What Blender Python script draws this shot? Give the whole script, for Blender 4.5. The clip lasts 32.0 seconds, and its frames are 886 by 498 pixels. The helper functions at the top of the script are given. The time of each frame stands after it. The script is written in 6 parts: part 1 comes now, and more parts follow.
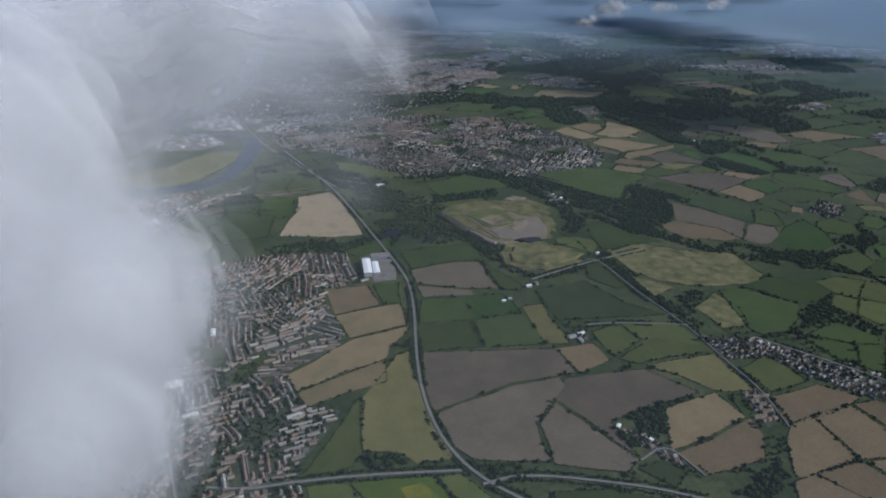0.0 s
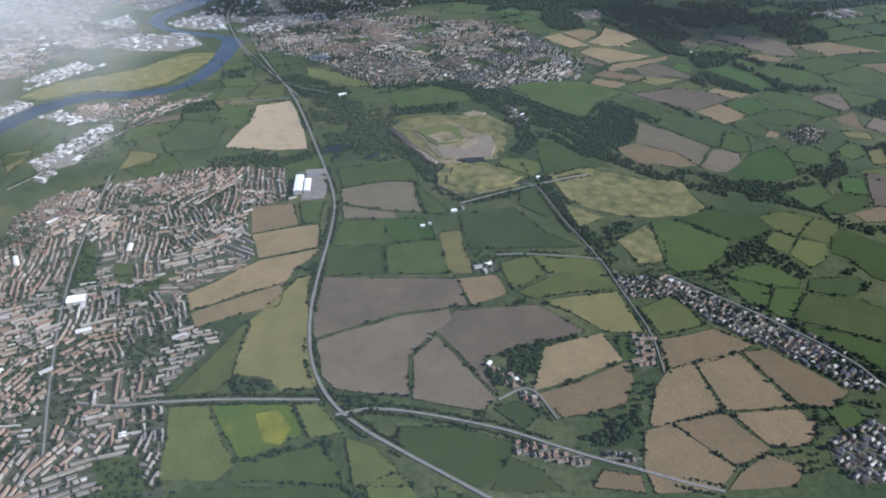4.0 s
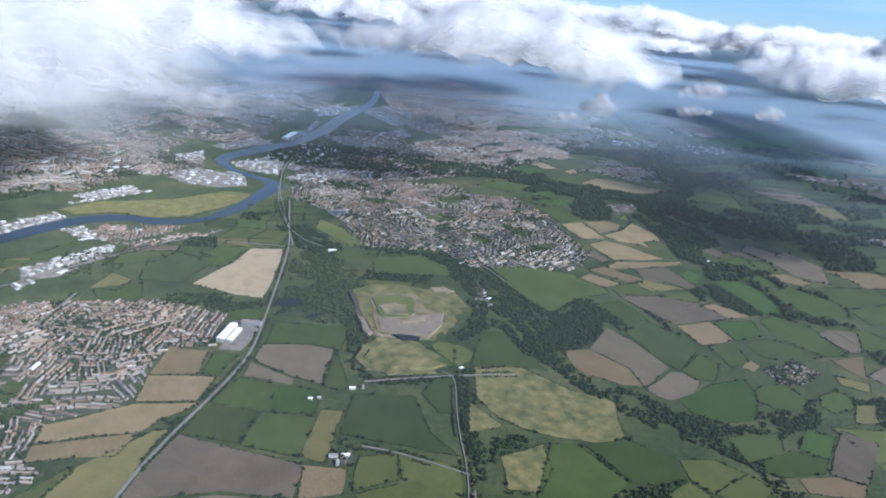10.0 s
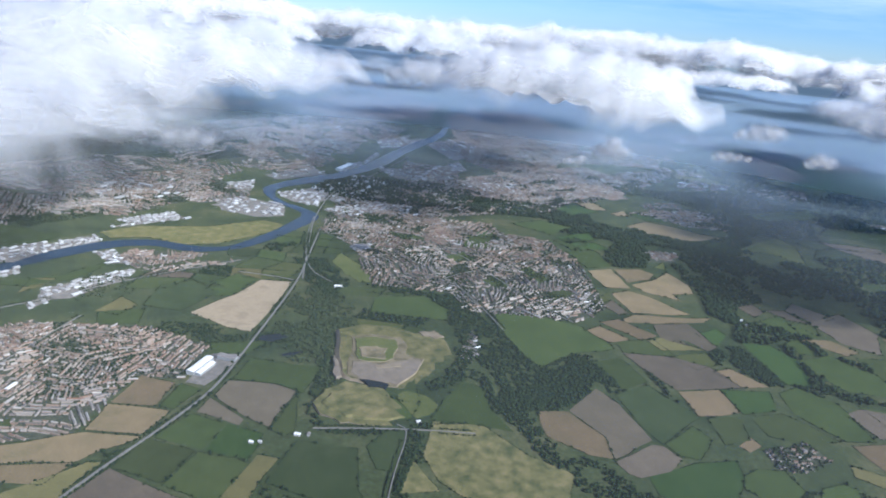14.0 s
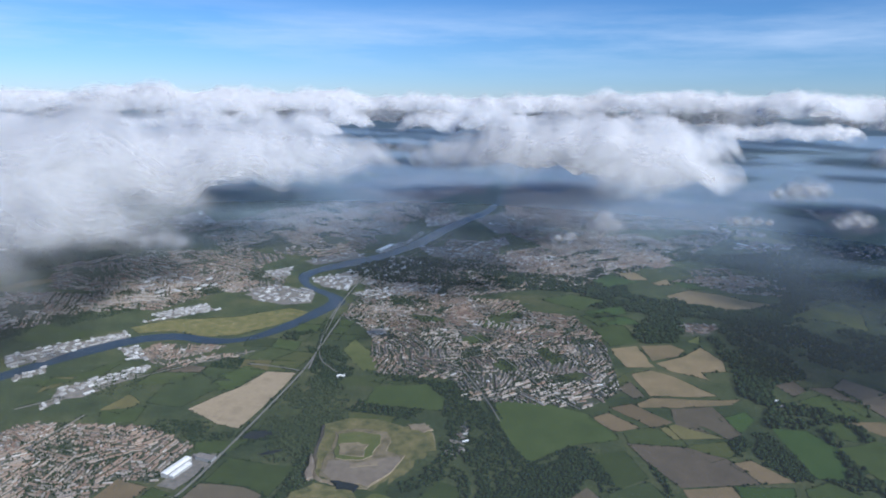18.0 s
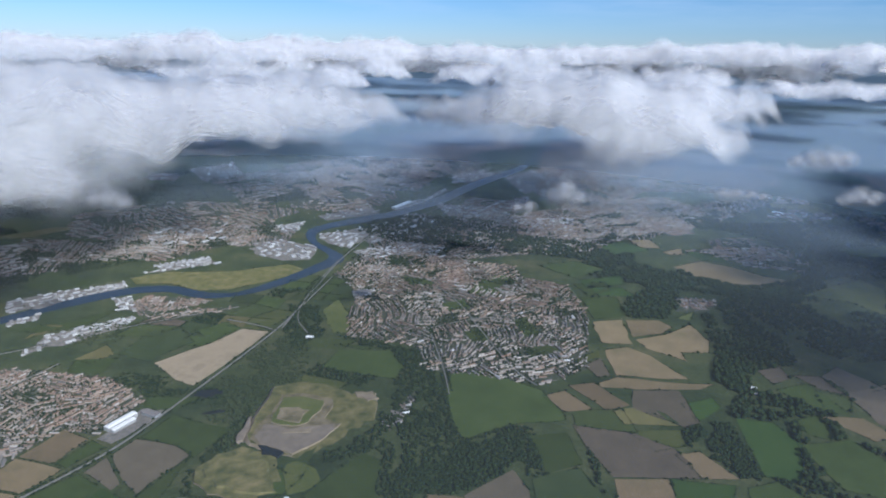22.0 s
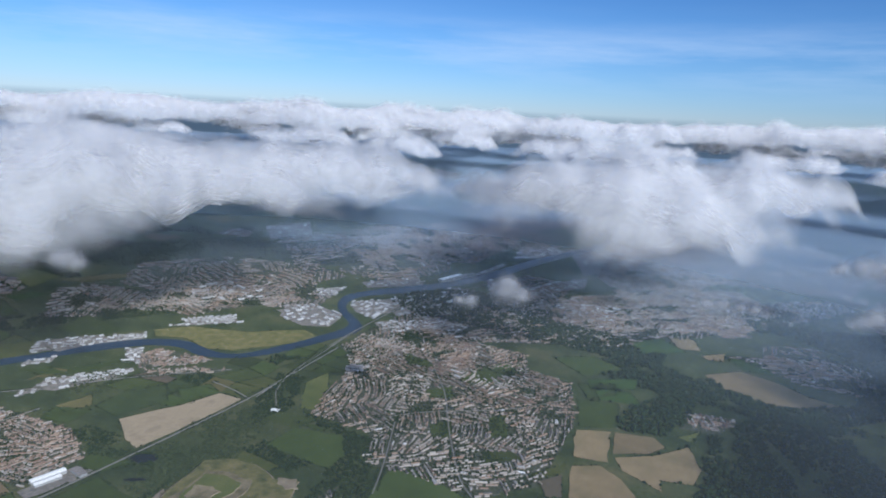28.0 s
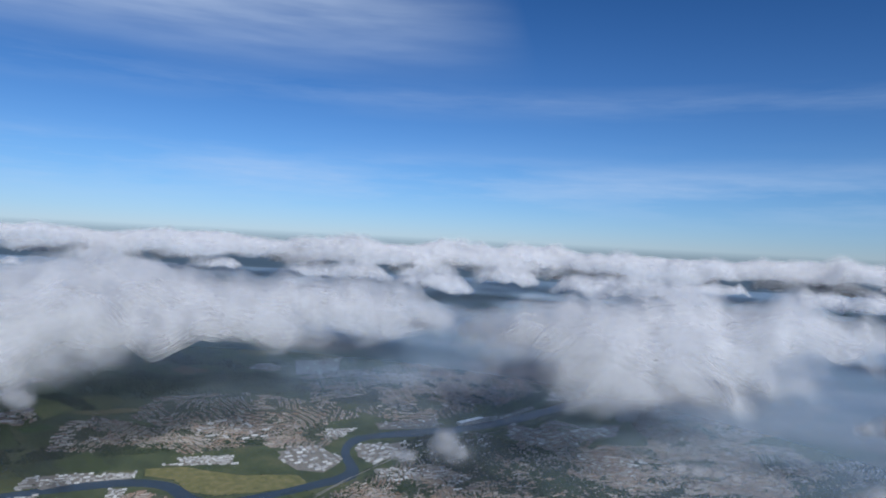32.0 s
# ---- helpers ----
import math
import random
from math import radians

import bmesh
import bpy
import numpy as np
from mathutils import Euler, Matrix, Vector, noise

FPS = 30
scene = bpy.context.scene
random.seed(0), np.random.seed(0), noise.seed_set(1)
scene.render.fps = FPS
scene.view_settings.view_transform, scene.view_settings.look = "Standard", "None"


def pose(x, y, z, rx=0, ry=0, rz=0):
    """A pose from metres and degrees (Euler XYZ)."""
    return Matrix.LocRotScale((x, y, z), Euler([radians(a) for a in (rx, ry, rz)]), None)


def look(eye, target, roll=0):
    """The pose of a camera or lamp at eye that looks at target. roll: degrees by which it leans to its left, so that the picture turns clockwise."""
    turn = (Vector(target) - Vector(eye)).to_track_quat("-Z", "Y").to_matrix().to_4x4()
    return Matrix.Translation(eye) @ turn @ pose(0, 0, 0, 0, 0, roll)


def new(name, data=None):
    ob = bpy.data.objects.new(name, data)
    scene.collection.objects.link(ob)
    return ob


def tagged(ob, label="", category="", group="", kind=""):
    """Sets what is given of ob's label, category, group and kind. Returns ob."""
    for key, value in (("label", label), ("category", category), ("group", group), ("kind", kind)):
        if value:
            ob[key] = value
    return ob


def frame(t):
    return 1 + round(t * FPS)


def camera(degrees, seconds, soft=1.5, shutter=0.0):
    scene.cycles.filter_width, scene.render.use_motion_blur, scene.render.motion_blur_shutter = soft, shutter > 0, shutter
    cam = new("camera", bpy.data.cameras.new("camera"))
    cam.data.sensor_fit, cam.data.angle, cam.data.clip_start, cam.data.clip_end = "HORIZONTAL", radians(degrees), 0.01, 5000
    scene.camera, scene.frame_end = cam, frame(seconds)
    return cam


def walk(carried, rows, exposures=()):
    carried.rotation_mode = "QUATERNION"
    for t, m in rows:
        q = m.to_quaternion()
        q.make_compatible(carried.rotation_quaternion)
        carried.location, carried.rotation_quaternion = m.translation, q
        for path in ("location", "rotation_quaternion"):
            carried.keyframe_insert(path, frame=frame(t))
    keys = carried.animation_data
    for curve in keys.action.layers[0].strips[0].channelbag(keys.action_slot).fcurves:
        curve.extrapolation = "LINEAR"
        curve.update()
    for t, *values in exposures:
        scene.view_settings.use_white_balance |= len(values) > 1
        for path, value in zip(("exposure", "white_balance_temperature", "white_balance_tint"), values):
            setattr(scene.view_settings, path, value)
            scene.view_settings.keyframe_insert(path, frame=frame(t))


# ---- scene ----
cam = camera(68.0, 32.0, soft=1.9)
METRES, EYE, TILT, LEAN, TURN = 1000.0, 310.0, -0.8, -1.55, 0.0
ROWS = [
    (0.0, 0.0, 0.0, 0.0, -0.27, -23.46, 0.63),
    (0.5, 0.0144, 0.0018, 0.0015, 0.04, -24.7, 0.45),
    (1.0, 0.0274, 0.0045, 0.0032, 0.37, -26.01, 0.31),
    (1.5, 0.0415, 0.0081, 0.0042, 0.88, -27.3, 0.26),
    (2.0, 0.0553, 0.0111, 0.0058, 1.42, -28.6, 0.21),
    (2.5, 0.0688, 0.015, 0.0065, 1.99, -29.93, 0.42),
    (4.5, 0.1222, 0.0278, 0.0133, 5.05, -32.64, -0.0),
    (5.0, 0.1358, 0.0314, 0.0149, 6.19, -33.37, -0.84),
    (5.5, 0.1496, 0.0352, 0.0164, 6.84, -33.91, -1.04),
    (6.0, 0.1634, 0.0408, 0.02, 8.82, -29.86, -3.16),
    (6.5, 0.1779, 0.0444, 0.0196, 9.11, -28.41, -3.21),
    (7.0, 0.1914, 0.0494, 0.023, 9.13, -21.87, -3.79),
    (7.5, 0.2061, 0.0535, 0.0241, 10.13, -18.64, -4.51),
    (8.0, 0.2197, 0.0586, 0.0245, 11.2, -18.98, -4.33),
    (8.5, 0.233, 0.0648, 0.0262, 12.29, -19.52, -4.06),
    (9.0, 0.2466, 0.0715, 0.0273, 13.58, -19.58, -4.06),
    (9.5, 0.2597, 0.0781, 0.0294, 14.84, -19.44, -4.27),
    (10.0, 0.273, 0.085, 0.0313, 16.1, -19.27, -4.4),
    (10.5, 0.286, 0.0919, 0.0336, 17.25, -18.96, -4.29),
    (11.0, 0.2992, 0.0992, 0.036, 18.18, -18.69, -3.62),
    (11.5, 0.312, 0.1068, 0.0385, 19.54, -18.62, -4.08),
    (12.0, 0.3248, 0.1149, 0.0406, 20.72, -18.57, -4.45),
    (12.5, 0.3373, 0.1234, 0.043, 21.76, -18.5, -4.59),
    (13.0, 0.3498, 0.132, 0.045, 22.75, -18.33, -4.67),
    (13.5, 0.362, 0.1414, 0.0469, 23.77, -17.93, -4.67),
    (14.0, 0.374, 0.1505, 0.0492, 24.81, -17.4, -4.63),
    (14.5, 0.3856, 0.159, 0.0516, 25.85, -16.67, -4.44),
    (16.5, 0.432, 0.1984, 0.0595, 29.41, -14.16, -3.06),
    (17.0, 0.444, 0.2087, 0.0618, 29.96, -13.16, -1.49),
    (17.5, 0.4557, 0.2191, 0.0641, 30.78, -12.26, -0.31),
    (18.0, 0.4676, 0.2294, 0.0665, 31.62, -11.59, 0.05),
    (18.5, 0.4799, 0.2398, 0.0697, 32.05, -11.88, -0.11),
    (19.0, 0.4909, 0.2512, 0.0709, 32.56, -12.47, -0.4),
    (19.5, 0.5025, 0.2636, 0.0707, 32.86, -14.03, -0.78),
    (20.0, 0.512, 0.2753, 0.0719, 33.69, -15.33, -1.07),
    (20.5, 0.522, 0.2874, 0.0735, 34.81, -16.16, -1.04),
    (21.0, 0.5328, 0.2994, 0.075, 35.81, -16.42, -0.86),
    (21.5, 0.543, 0.3114, 0.0764, 36.64, -16.43, -0.56),
    (22.0, 0.5542, 0.3243, 0.0786, 37.6, -15.83, -0.4),
    (22.5, 0.5659, 0.3381, 0.0802, 38.41, -14.86, -0.21),
    (23.0, 0.5758, 0.3492, 0.0822, 38.2, -14.58, -1.13),
    (23.5, 0.5855, 0.3617, 0.0845, 39.11, -14.61, -1.45),
    (24.0, 0.5958, 0.3745, 0.0859, 40.25, -14.81, -0.61),
    (24.5, 0.6045, 0.3874, 0.0879, 41.33, -14.92, -1.06),
    (26.5, 0.6437, 0.4441, 0.0958, 46.14, -13.06, -2.17),
    (27.0, 0.6508, 0.4598, 0.0969, 47.21, -12.24, -2.16),
    (27.5, 0.6589, 0.4746, 0.0981, 48.3, -11.53, -2.3),
    (28.0, 0.6661, 0.4902, 0.0995, 49.31, -10.54, -2.52),
    (28.5, 0.6732, 0.5056, 0.1017, 50.29, -9.18, -2.62),
    (29.0, 0.6787, 0.5218, 0.1036, 51.26, -7.83, -2.66),
    (29.5, 0.6878, 0.5349, 0.1055, 52.12, -6.57, -2.67),
    (30.0, 0.6926, 0.5516, 0.1067, 53.04, -5.22, -2.71),
    (30.5, 0.6985, 0.5666, 0.1082, 53.82, -3.93, -2.74),
    (31.0, 0.7043, 0.5813, 0.1092, 54.49, -2.54, -2.83),
    (31.5, 0.7091, 0.5979, 0.1105, 55.13, -0.96, -2.66),
    (32.0, 0.7161, 0.6119, 0.1124, 55.61, 0.76, -2.63),
]
walk(cam, [(t, pose(0, 0, EYE, TILT, LEAN, TURN) @ pose(METRES * x, METRES * y, METRES * z, 90 + pitch, roll, yaw)) for t, x, y, z, yaw, pitch, roll in ROWS], [(0, -0.22, 5700, 10), (0.8, 0.08, 5700, 10), (2, 0.51, 5750, 10), (5, 0.81, 5750, 10), (6, 1.01, 5700, 10), (7, 1.11, 5700, 10), (8, 0.78, 5650, 10), (9, 0.75, 5650, 10), (11, 0.86, 5650, 10), (14, 0.78, 5650, 10), (19, 0.26, 5650, 10), (24, 0.30, 5650, 10), (27, 0.36, 5650, 10), (28, 0.18, 5650, 10), (29, 0.06, 5700, 10), (30, 0.06, 5750, 10), (32, -0.06, 5750, 10)])

def ramp(nodes, stops):
    r = nodes.new("ShaderNodeValToRGB")
    e = r.color_ramp.elements
    while len(e) < len(stops):
        e.new(0.5)
    for el, (p, c) in zip(e, stops):
        el.position, el.color = p, (*c, 1)
    return r


scene.cycles.transparent_max_bounces, scene.cycles.diffuse_bounces, scene.cycles.max_bounces = 320, 8, 14

# ---- sky, sun ----
SUN_ELEV, SUN_AZ = radians(31.5), radians(101)      # azimuth clockwise from +y
world = bpy.data.worlds.new("sky")
scene.world = world
world.use_nodes = True
wn, wl = world.node_tree.nodes, world.node_tree.links
wn.clear()
w_out = wn.new("ShaderNodeOutputWorld")
w_bg = wn.new("ShaderNodeBackground")
w_sky = wn.new("ShaderNodeTexSky")
w_sky.sky_type, w_sky.sun_disc = "NISHITA", False
w_sky.sun_elevation, w_sky.sun_rotation = SUN_ELEV, SUN_AZ
w_sky.altitude, w_sky.air_density, w_sky.dust_density, w_sky.ozone_density = 1000, 1.0, 0.05, 4.0
w_co = wn.new("ShaderNodeTexCoord")
w_map = wn.new("ShaderNodeMapping")
w_map.inputs["Scale"].default_value = (1.6, 1.6, 14.0)
w_noise = wn.new("ShaderNodeTexNoise")
w_noise.inputs["Scale"].default_value, w_noise.inputs["Detail"].default_value, w_noise.inputs["Roughness"].default_value = 1.5, 7, 0.62
w_ramp = wn.new("ShaderNodeValToRGB")
w_ramp.color_ramp.elements[0].position, w_ramp.color_ramp.elements[1].position = 0.42, 0.8
w_ramp.color_ramp.elements[1].color = (0.9, 0.9, 0.9, 1)
w_mix = wn.new("ShaderNodeMix")
w_mix.data_type = "RGBA"
w_mix.inputs["B"].default_value = (5.5, 6.2, 7.2, 1)
w_sep = wn.new("ShaderNodeSeparateXYZ")
w_low = wn.new("ShaderNodeMapRange")               # sea and haze under the horizon
w_low.inputs["From Min"].default_value, w_low.inputs["From Max"].default_value = 0.0, -0.03
w_mix2 = wn.new("ShaderNodeMix")
w_mix2.data_type = "RGBA"
w_mix2.inputs["B"].default_value = (0.66, 0.98, 1.38, 1)
wl.new(w_co.outputs["Generated"], w_map.inputs["Vector"])
wl.new(w_map.outputs["Vector"], w_noise.inputs["Vector"])
wl.new(w_noise.outputs["Fac"], w_ramp.inputs["Fac"])
wl.new(w_co.outputs["Generated"], w_sep.inputs[0])
wl.new(w_sep.outputs["Z"], w_low.inputs["Value"])
wl.new(w_low.outputs["Result"], w_mix2.inputs["Factor"])
w_tint = wn.new("ShaderNodeMix")
w_tint.data_type, w_tint.blend_type = "RGBA", "MULTIPLY"
w_tint.inputs["Factor"].default_value = 1.0
w_grad = ramp(wn, [(0.0, (0.46, 0.57, 0.79)), (0.10, (0.44, 0.585, 0.76)), (0.36, (0.24, 0.415, 0.60))])
wl.new(w_sep.outputs["Z"], w_grad.inputs["Fac"])
wl.new(w_grad.outputs["Color"], w_tint.inputs["B"])
wl.new(w_sky.outputs["Color"], w_tint.inputs["A"])
w_band = ramp(wn, [(0.02, (0, 0, 0)), (0.06, (0.55, 0.55, 0.55)), (0.085, (0.75, 0.75, 0.75)), (0.13, (0.06, 0.06, 0.06)), (0.17, (0.0, 0.0, 0.0)), (0.205, (0.3, 0.3, 0.3)), (0.23, (0, 0, 0))])
wl.new(w_sep.outputs["Z"], w_band.inputs["Fac"])
w_veil = wn.new("ShaderNodeMath")
w_veil.operation = "MULTIPLY"
wl.new(w_ramp.outputs["Color"], w_veil.inputs[0])
wl.new(w_band.outputs["Color"], w_veil.inputs[1])
w_high = ramp(wn, [(0.22, (0, 0, 0)), (0.31, (1, 1, 1))])          # high cirrus in one quarter of the sky
wl.new(w_sep.outputs["Z"], w_high.inputs["Fac"])
w_side = wn.new("ShaderNodeMapRange")
w_side.inputs["From Min"].default_value, w_side.inputs["From Max"].default_value = -0.72, -0.92
wl.new(w_sep.outputs["X"], w_side.inputs["Value"])
w_cir = wn.new("ShaderNodeMath")
w_cir.operation = "MULTIPLY"
wl.new(w_high.outputs["Color"], w_cir.inputs[0])
wl.new(w_side.outputs["Result"], w_cir.inputs[1])
w_noise2 = wn.new("ShaderNodeTexNoise")
w_noise2.inputs["Scale"].default_value, w_noise2.inputs["Detail"].default_value = 3.0, 8
wl.new(w_map.outputs["Vector"], w_noise2.inputs["Vector"])
w_cir2 = wn.new("ShaderNodeMath")
w_cir2.operation = "MULTIPLY"
wl.new(w_cir.outputs[0], w_cir2.inputs[0])
wl.new(w_noise2.outputs["Fac"], w_cir2.inputs[1])
w_all = wn.new("ShaderNodeMath")
w_all.operation, w_all.use_clamp = "ADD", True
wl.new(w_veil.outputs[0], w_all.inputs[0])
wl.new(w_cir2.outputs[0], w_all.inputs[1])
wl.new(w_all.outputs[0], w_mix.inputs["Factor"])
wl.new(w_tint.outputs["Result"], w_mix.inputs["A"])
wl.new(w_mix.outputs["Result"], w_mix2.inputs["A"])
wl.new(w_mix2.outputs["Result"], w_bg.inputs["Color"])
wl.new(w_bg.outputs["Background"], w_out.inputs["Surface"])
w_bg.inputs["Strength"].default_value = 0.11

sun = new("sun", bpy.data.lights.new("sun", "SUN"))
sun.data.energy, sun.data.angle, sun.data.color = 4.8, radians(0.53), (1.0, 0.95, 0.87)
sun.matrix_world = look((0, 0, 900), (-900 * math.sin(SUN_AZ) * math.cos(SUN_ELEV), -900 * math.cos(SUN_AZ) * math.cos(SUN_ELEV), 900 - 900 * math.sin(SUN_ELEV)))

# ---- helpers of this scene ----


def smooth(v):
    v = np.clip(v, 0, 1)
    return v * v * (3 - 2 * v)


def height(x, y):
    """Ground height: the river lies lowest, the land climbs on both sides."""
    return 28 * smooth((np.asarray(x) + 430) / 640) + 26 * smooth((-np.asarray(x) - 560) / 350)


def lattice(x, y, seed):
    """Smooth value noise in the plane, 0 to 1."""
    x, y = np.asarray(x, float), np.asarray(y, float)
    xi, yi = np.floor(x).astype(np.int64), np.floor(y).astype(np.int64)
    fx, fy = x - xi, y - yi
    fx, fy = fx * fx * (3 - 2 * fx), fy * fy * (3 - 2 * fy)

    def h(a, b):
        n = (a * 374761393 + b * 668265263 + seed * 982451653) & 0xFFFFFFFF
        n = ((n ^ (n >> 13)) * 1274126177) & 0xFFFFFFFF
        return ((n ^ (n >> 16)) & 0xFFFF) / 65535.0
    return (h(xi, yi) * (1 - fx) + h(xi + 1, yi) * fx) * (1 - fy) + (h(xi, yi + 1) * (1 - fx) + h(xi + 1, yi + 1) * fx) * fy


def fbm(x, y, seed, octaves=4):
    total, amp, norm = 0.0, 1.0, 0.0
    for o in range(octaves):
        total = total + amp * lattice(x * 2 ** o + 17.3 * o, y * 2 ** o - 9.1 * o, seed + o)
        norm += amp
        amp *= 0.5
    return total / norm


BOUNDS = {}


def inside(poly, x, y):
    """Which of the points lie in the polygon."""
    x, y = np.asarray(x, float), np.asarray(y, float)
    hit = np.zeros(x.shape, bool)
    key = (len(poly), poly[0], poly[-1], poly[len(poly) // 2])
    if key not in BOUNDS:
        px, py = [p[0] for p in poly], [p[1] for p in poly]
        BOUNDS[key] = (min(px), max(px), min(py), max(py))
    x0, x1, y0, y1 = BOUNDS[key]
    box = (x >= x0) & (x <= x1) & (y >= y0) & (y <= y1)
    if not box.any():
        return hit
    u, v = x[box], y[box]
    part_in = np.zeros(u.shape, bool)
    for (ax, ay), (bx, by) in zip(poly, poly[1:] + poly[:1]):
        if ay != by:
            part_in ^= ((ay > v) != (by > v)) & (u < (bx - ax) * (v - ay) / (by - ay) + ax)
    hit[box] = part_in
    return hit


def mesh(name, verts, faces, mats, smooth_shade=False, index=None):
    me = bpy.data.meshes.new(name)
    me.from_pydata([tuple(v) for v in verts], [], [tuple(f) for f in faces])
    for m in (mats if isinstance(mats, (list, tuple)) else [mats]):
        me.materials.append(m)
    if index is not None:
        me.polygons.foreach_set("material_index", np.asarray(index, np.int32))
    if smooth_shade:
        me.polygons.foreach_set("use_smooth", np.ones(len(me.polygons), bool))
    me.update()
    return me


def bulk(name, verts, tris, mats, smooth_shade=False, index=None):
    """A mesh from arrays: verts n x 3, faces m x 3 or m x 4."""
    me = bpy.data.meshes.new(name)
    verts, tris = np.asarray(verts, np.float32), np.asarray(tris, np.int32)
    k = tris.shape[1]
    me.vertices.add(len(verts))
    me.vertices.foreach_set("co", verts.ravel())
    me.loops.add(tris.size)
    me.loops.foreach_set("vertex_index", tris.ravel())
    me.polygons.add(len(tris))
    me.polygons.foreach_set("loop_start", np.arange(0, tris.size, k, dtype=np.int32))
    for m in (mats if isinstance(mats, (list, tuple)) else [mats]):
        me.materials.append(m)
    if index is not None:
        me.polygons.foreach_set("material_index", np.asarray(index, np.int32))
    me.polygons.foreach_set("use_smooth", np.full(len(tris), smooth_shade, bool))
    me.update(calc_edges=True)
    return me


def part(name, me, parent, label=""):
    ob = new(name, me)
    ob.parent = parent
    return tagged(ob, label)


# ---- materials ----
def material(name, rough=0.9, spec=0.2):
    m = bpy.data.materials.new(name)
    m.use_nodes = True
    b = m.node_tree.nodes["Principled BSDF"]
    b.inputs["Roughness"].default_value = rough
    b.inputs["Specular IOR Level"].default_value = spec
    return m, m.node_tree.nodes, m.node_tree.links, b


def noise_node(nodes, links, scale, detail=4, coord="Object", rough=0.6, vector=None):
    n = nodes.new("ShaderNodeTexNoise")
    n.inputs["Scale"].default_value, n.inputs["Detail"].default_value, n.inputs["Roughness"].default_value = scale, detail, rough
    if vector is None:
        vector = nodes.new("ShaderNodeTexCoord").outputs[coord]
    links.new(vector, n.inputs["Vector"])
    return n


def mixed(nodes, links, a, b, fac, blend="MIX"):
    n = nodes.new("ShaderNodeMix")
    n.data_type, n.blend_type = "RGBA", blend
    for key, v in (("A", a), ("B", b), ("Factor", fac)):
        if hasattr(v, "is_output"):
            links.new(v, n.inputs[key])
        else:
            n.inputs[key].default_value = (*v, 1) if isinstance(v, tuple) else v
    return n.outputs["Result"]


def bumped(nodes, links, bsdf, source, strength, distance):
    b = nodes.new("ShaderNodeBump")
    b.inputs["Strength"].default_value, b.inputs["Distance"].default_value = strength, distance
    links.new(source, b.inputs["Height"])
    links.new(b.outputs["Normal"], bsdf.inputs["Normal"])


def field_material(name, a, b, c, stripes=0.3, patch=0.03, period=0.35):
    """Crop or grass: broad patches, drilled rows along the field, fine grain."""
    m, nodes, links, bsdf = material(name, 0.95, 0.1)
    co = nodes.new("ShaderNodeTexCoord").outputs["Object"]
    big = noise_node(nodes, links, patch, 5, vector=co)
    col = ramp(nodes, [(0.3, a), (0.5, b), (0.72, c)])
    links.new(big.outputs["Fac"], col.inputs["Fac"])
    wave = nodes.new("ShaderNodeTexWave")
    wave.bands_direction = "Y"
    wave.inputs["Scale"].default_value, wave.inputs["Distortion"].default_value, wave.inputs["Detail"].default_value = period, 1.2, 2
    wave.inputs["Detail Scale"].default_value = 0.3
    links.new(co, wave.inputs["Vector"])
    dark = tuple(v * 0.72 for v in b)
    rows = nodes.new("ShaderNodeMath")
    rows.operation = "MULTIPLY"
    links.new(wave.outputs["Fac"], rows.inputs[0])
    rows.inputs[1].default_value = stripes
    out = mixed(nodes, links, col.outputs["Color"], dark, rows.outputs[0])
    fine = noise_node(nodes, links, 0.8, 6, vector=co, rough=0.7)
    fr = ramp(nodes, [(0.3, (0.72, 0.72, 0.72)), (0.7, (1.2, 1.2, 1.2))])
    links.new(fine.outputs["Fac"], fr.inputs["Fac"])
    out = mixed(nodes, links, out, fr.outputs["Color"], 1.0, "MULTIPLY")
    rnd = nodes.new("ShaderNodeObjectInfo")
    hsv = nodes.new("ShaderNodeHueSaturation")
    mr = nodes.new("ShaderNodeMapRange")
    mr.inputs["To Min"].default_value, mr.inputs["To Max"].default_value = 0.8, 1.2
    links.new(rnd.outputs["Random"], mr.inputs["Value"])
    links.new(mr.outputs["Result"], hsv.inputs["Value"])
    links.new(out, hsv.inputs["Color"])
    links.new(hsv.outputs["Color"], bsdf.inputs["Base Color"])
    bumped(nodes, links, bsdf, fine.outputs["Fac"], 0.5, 0.4)
    return m


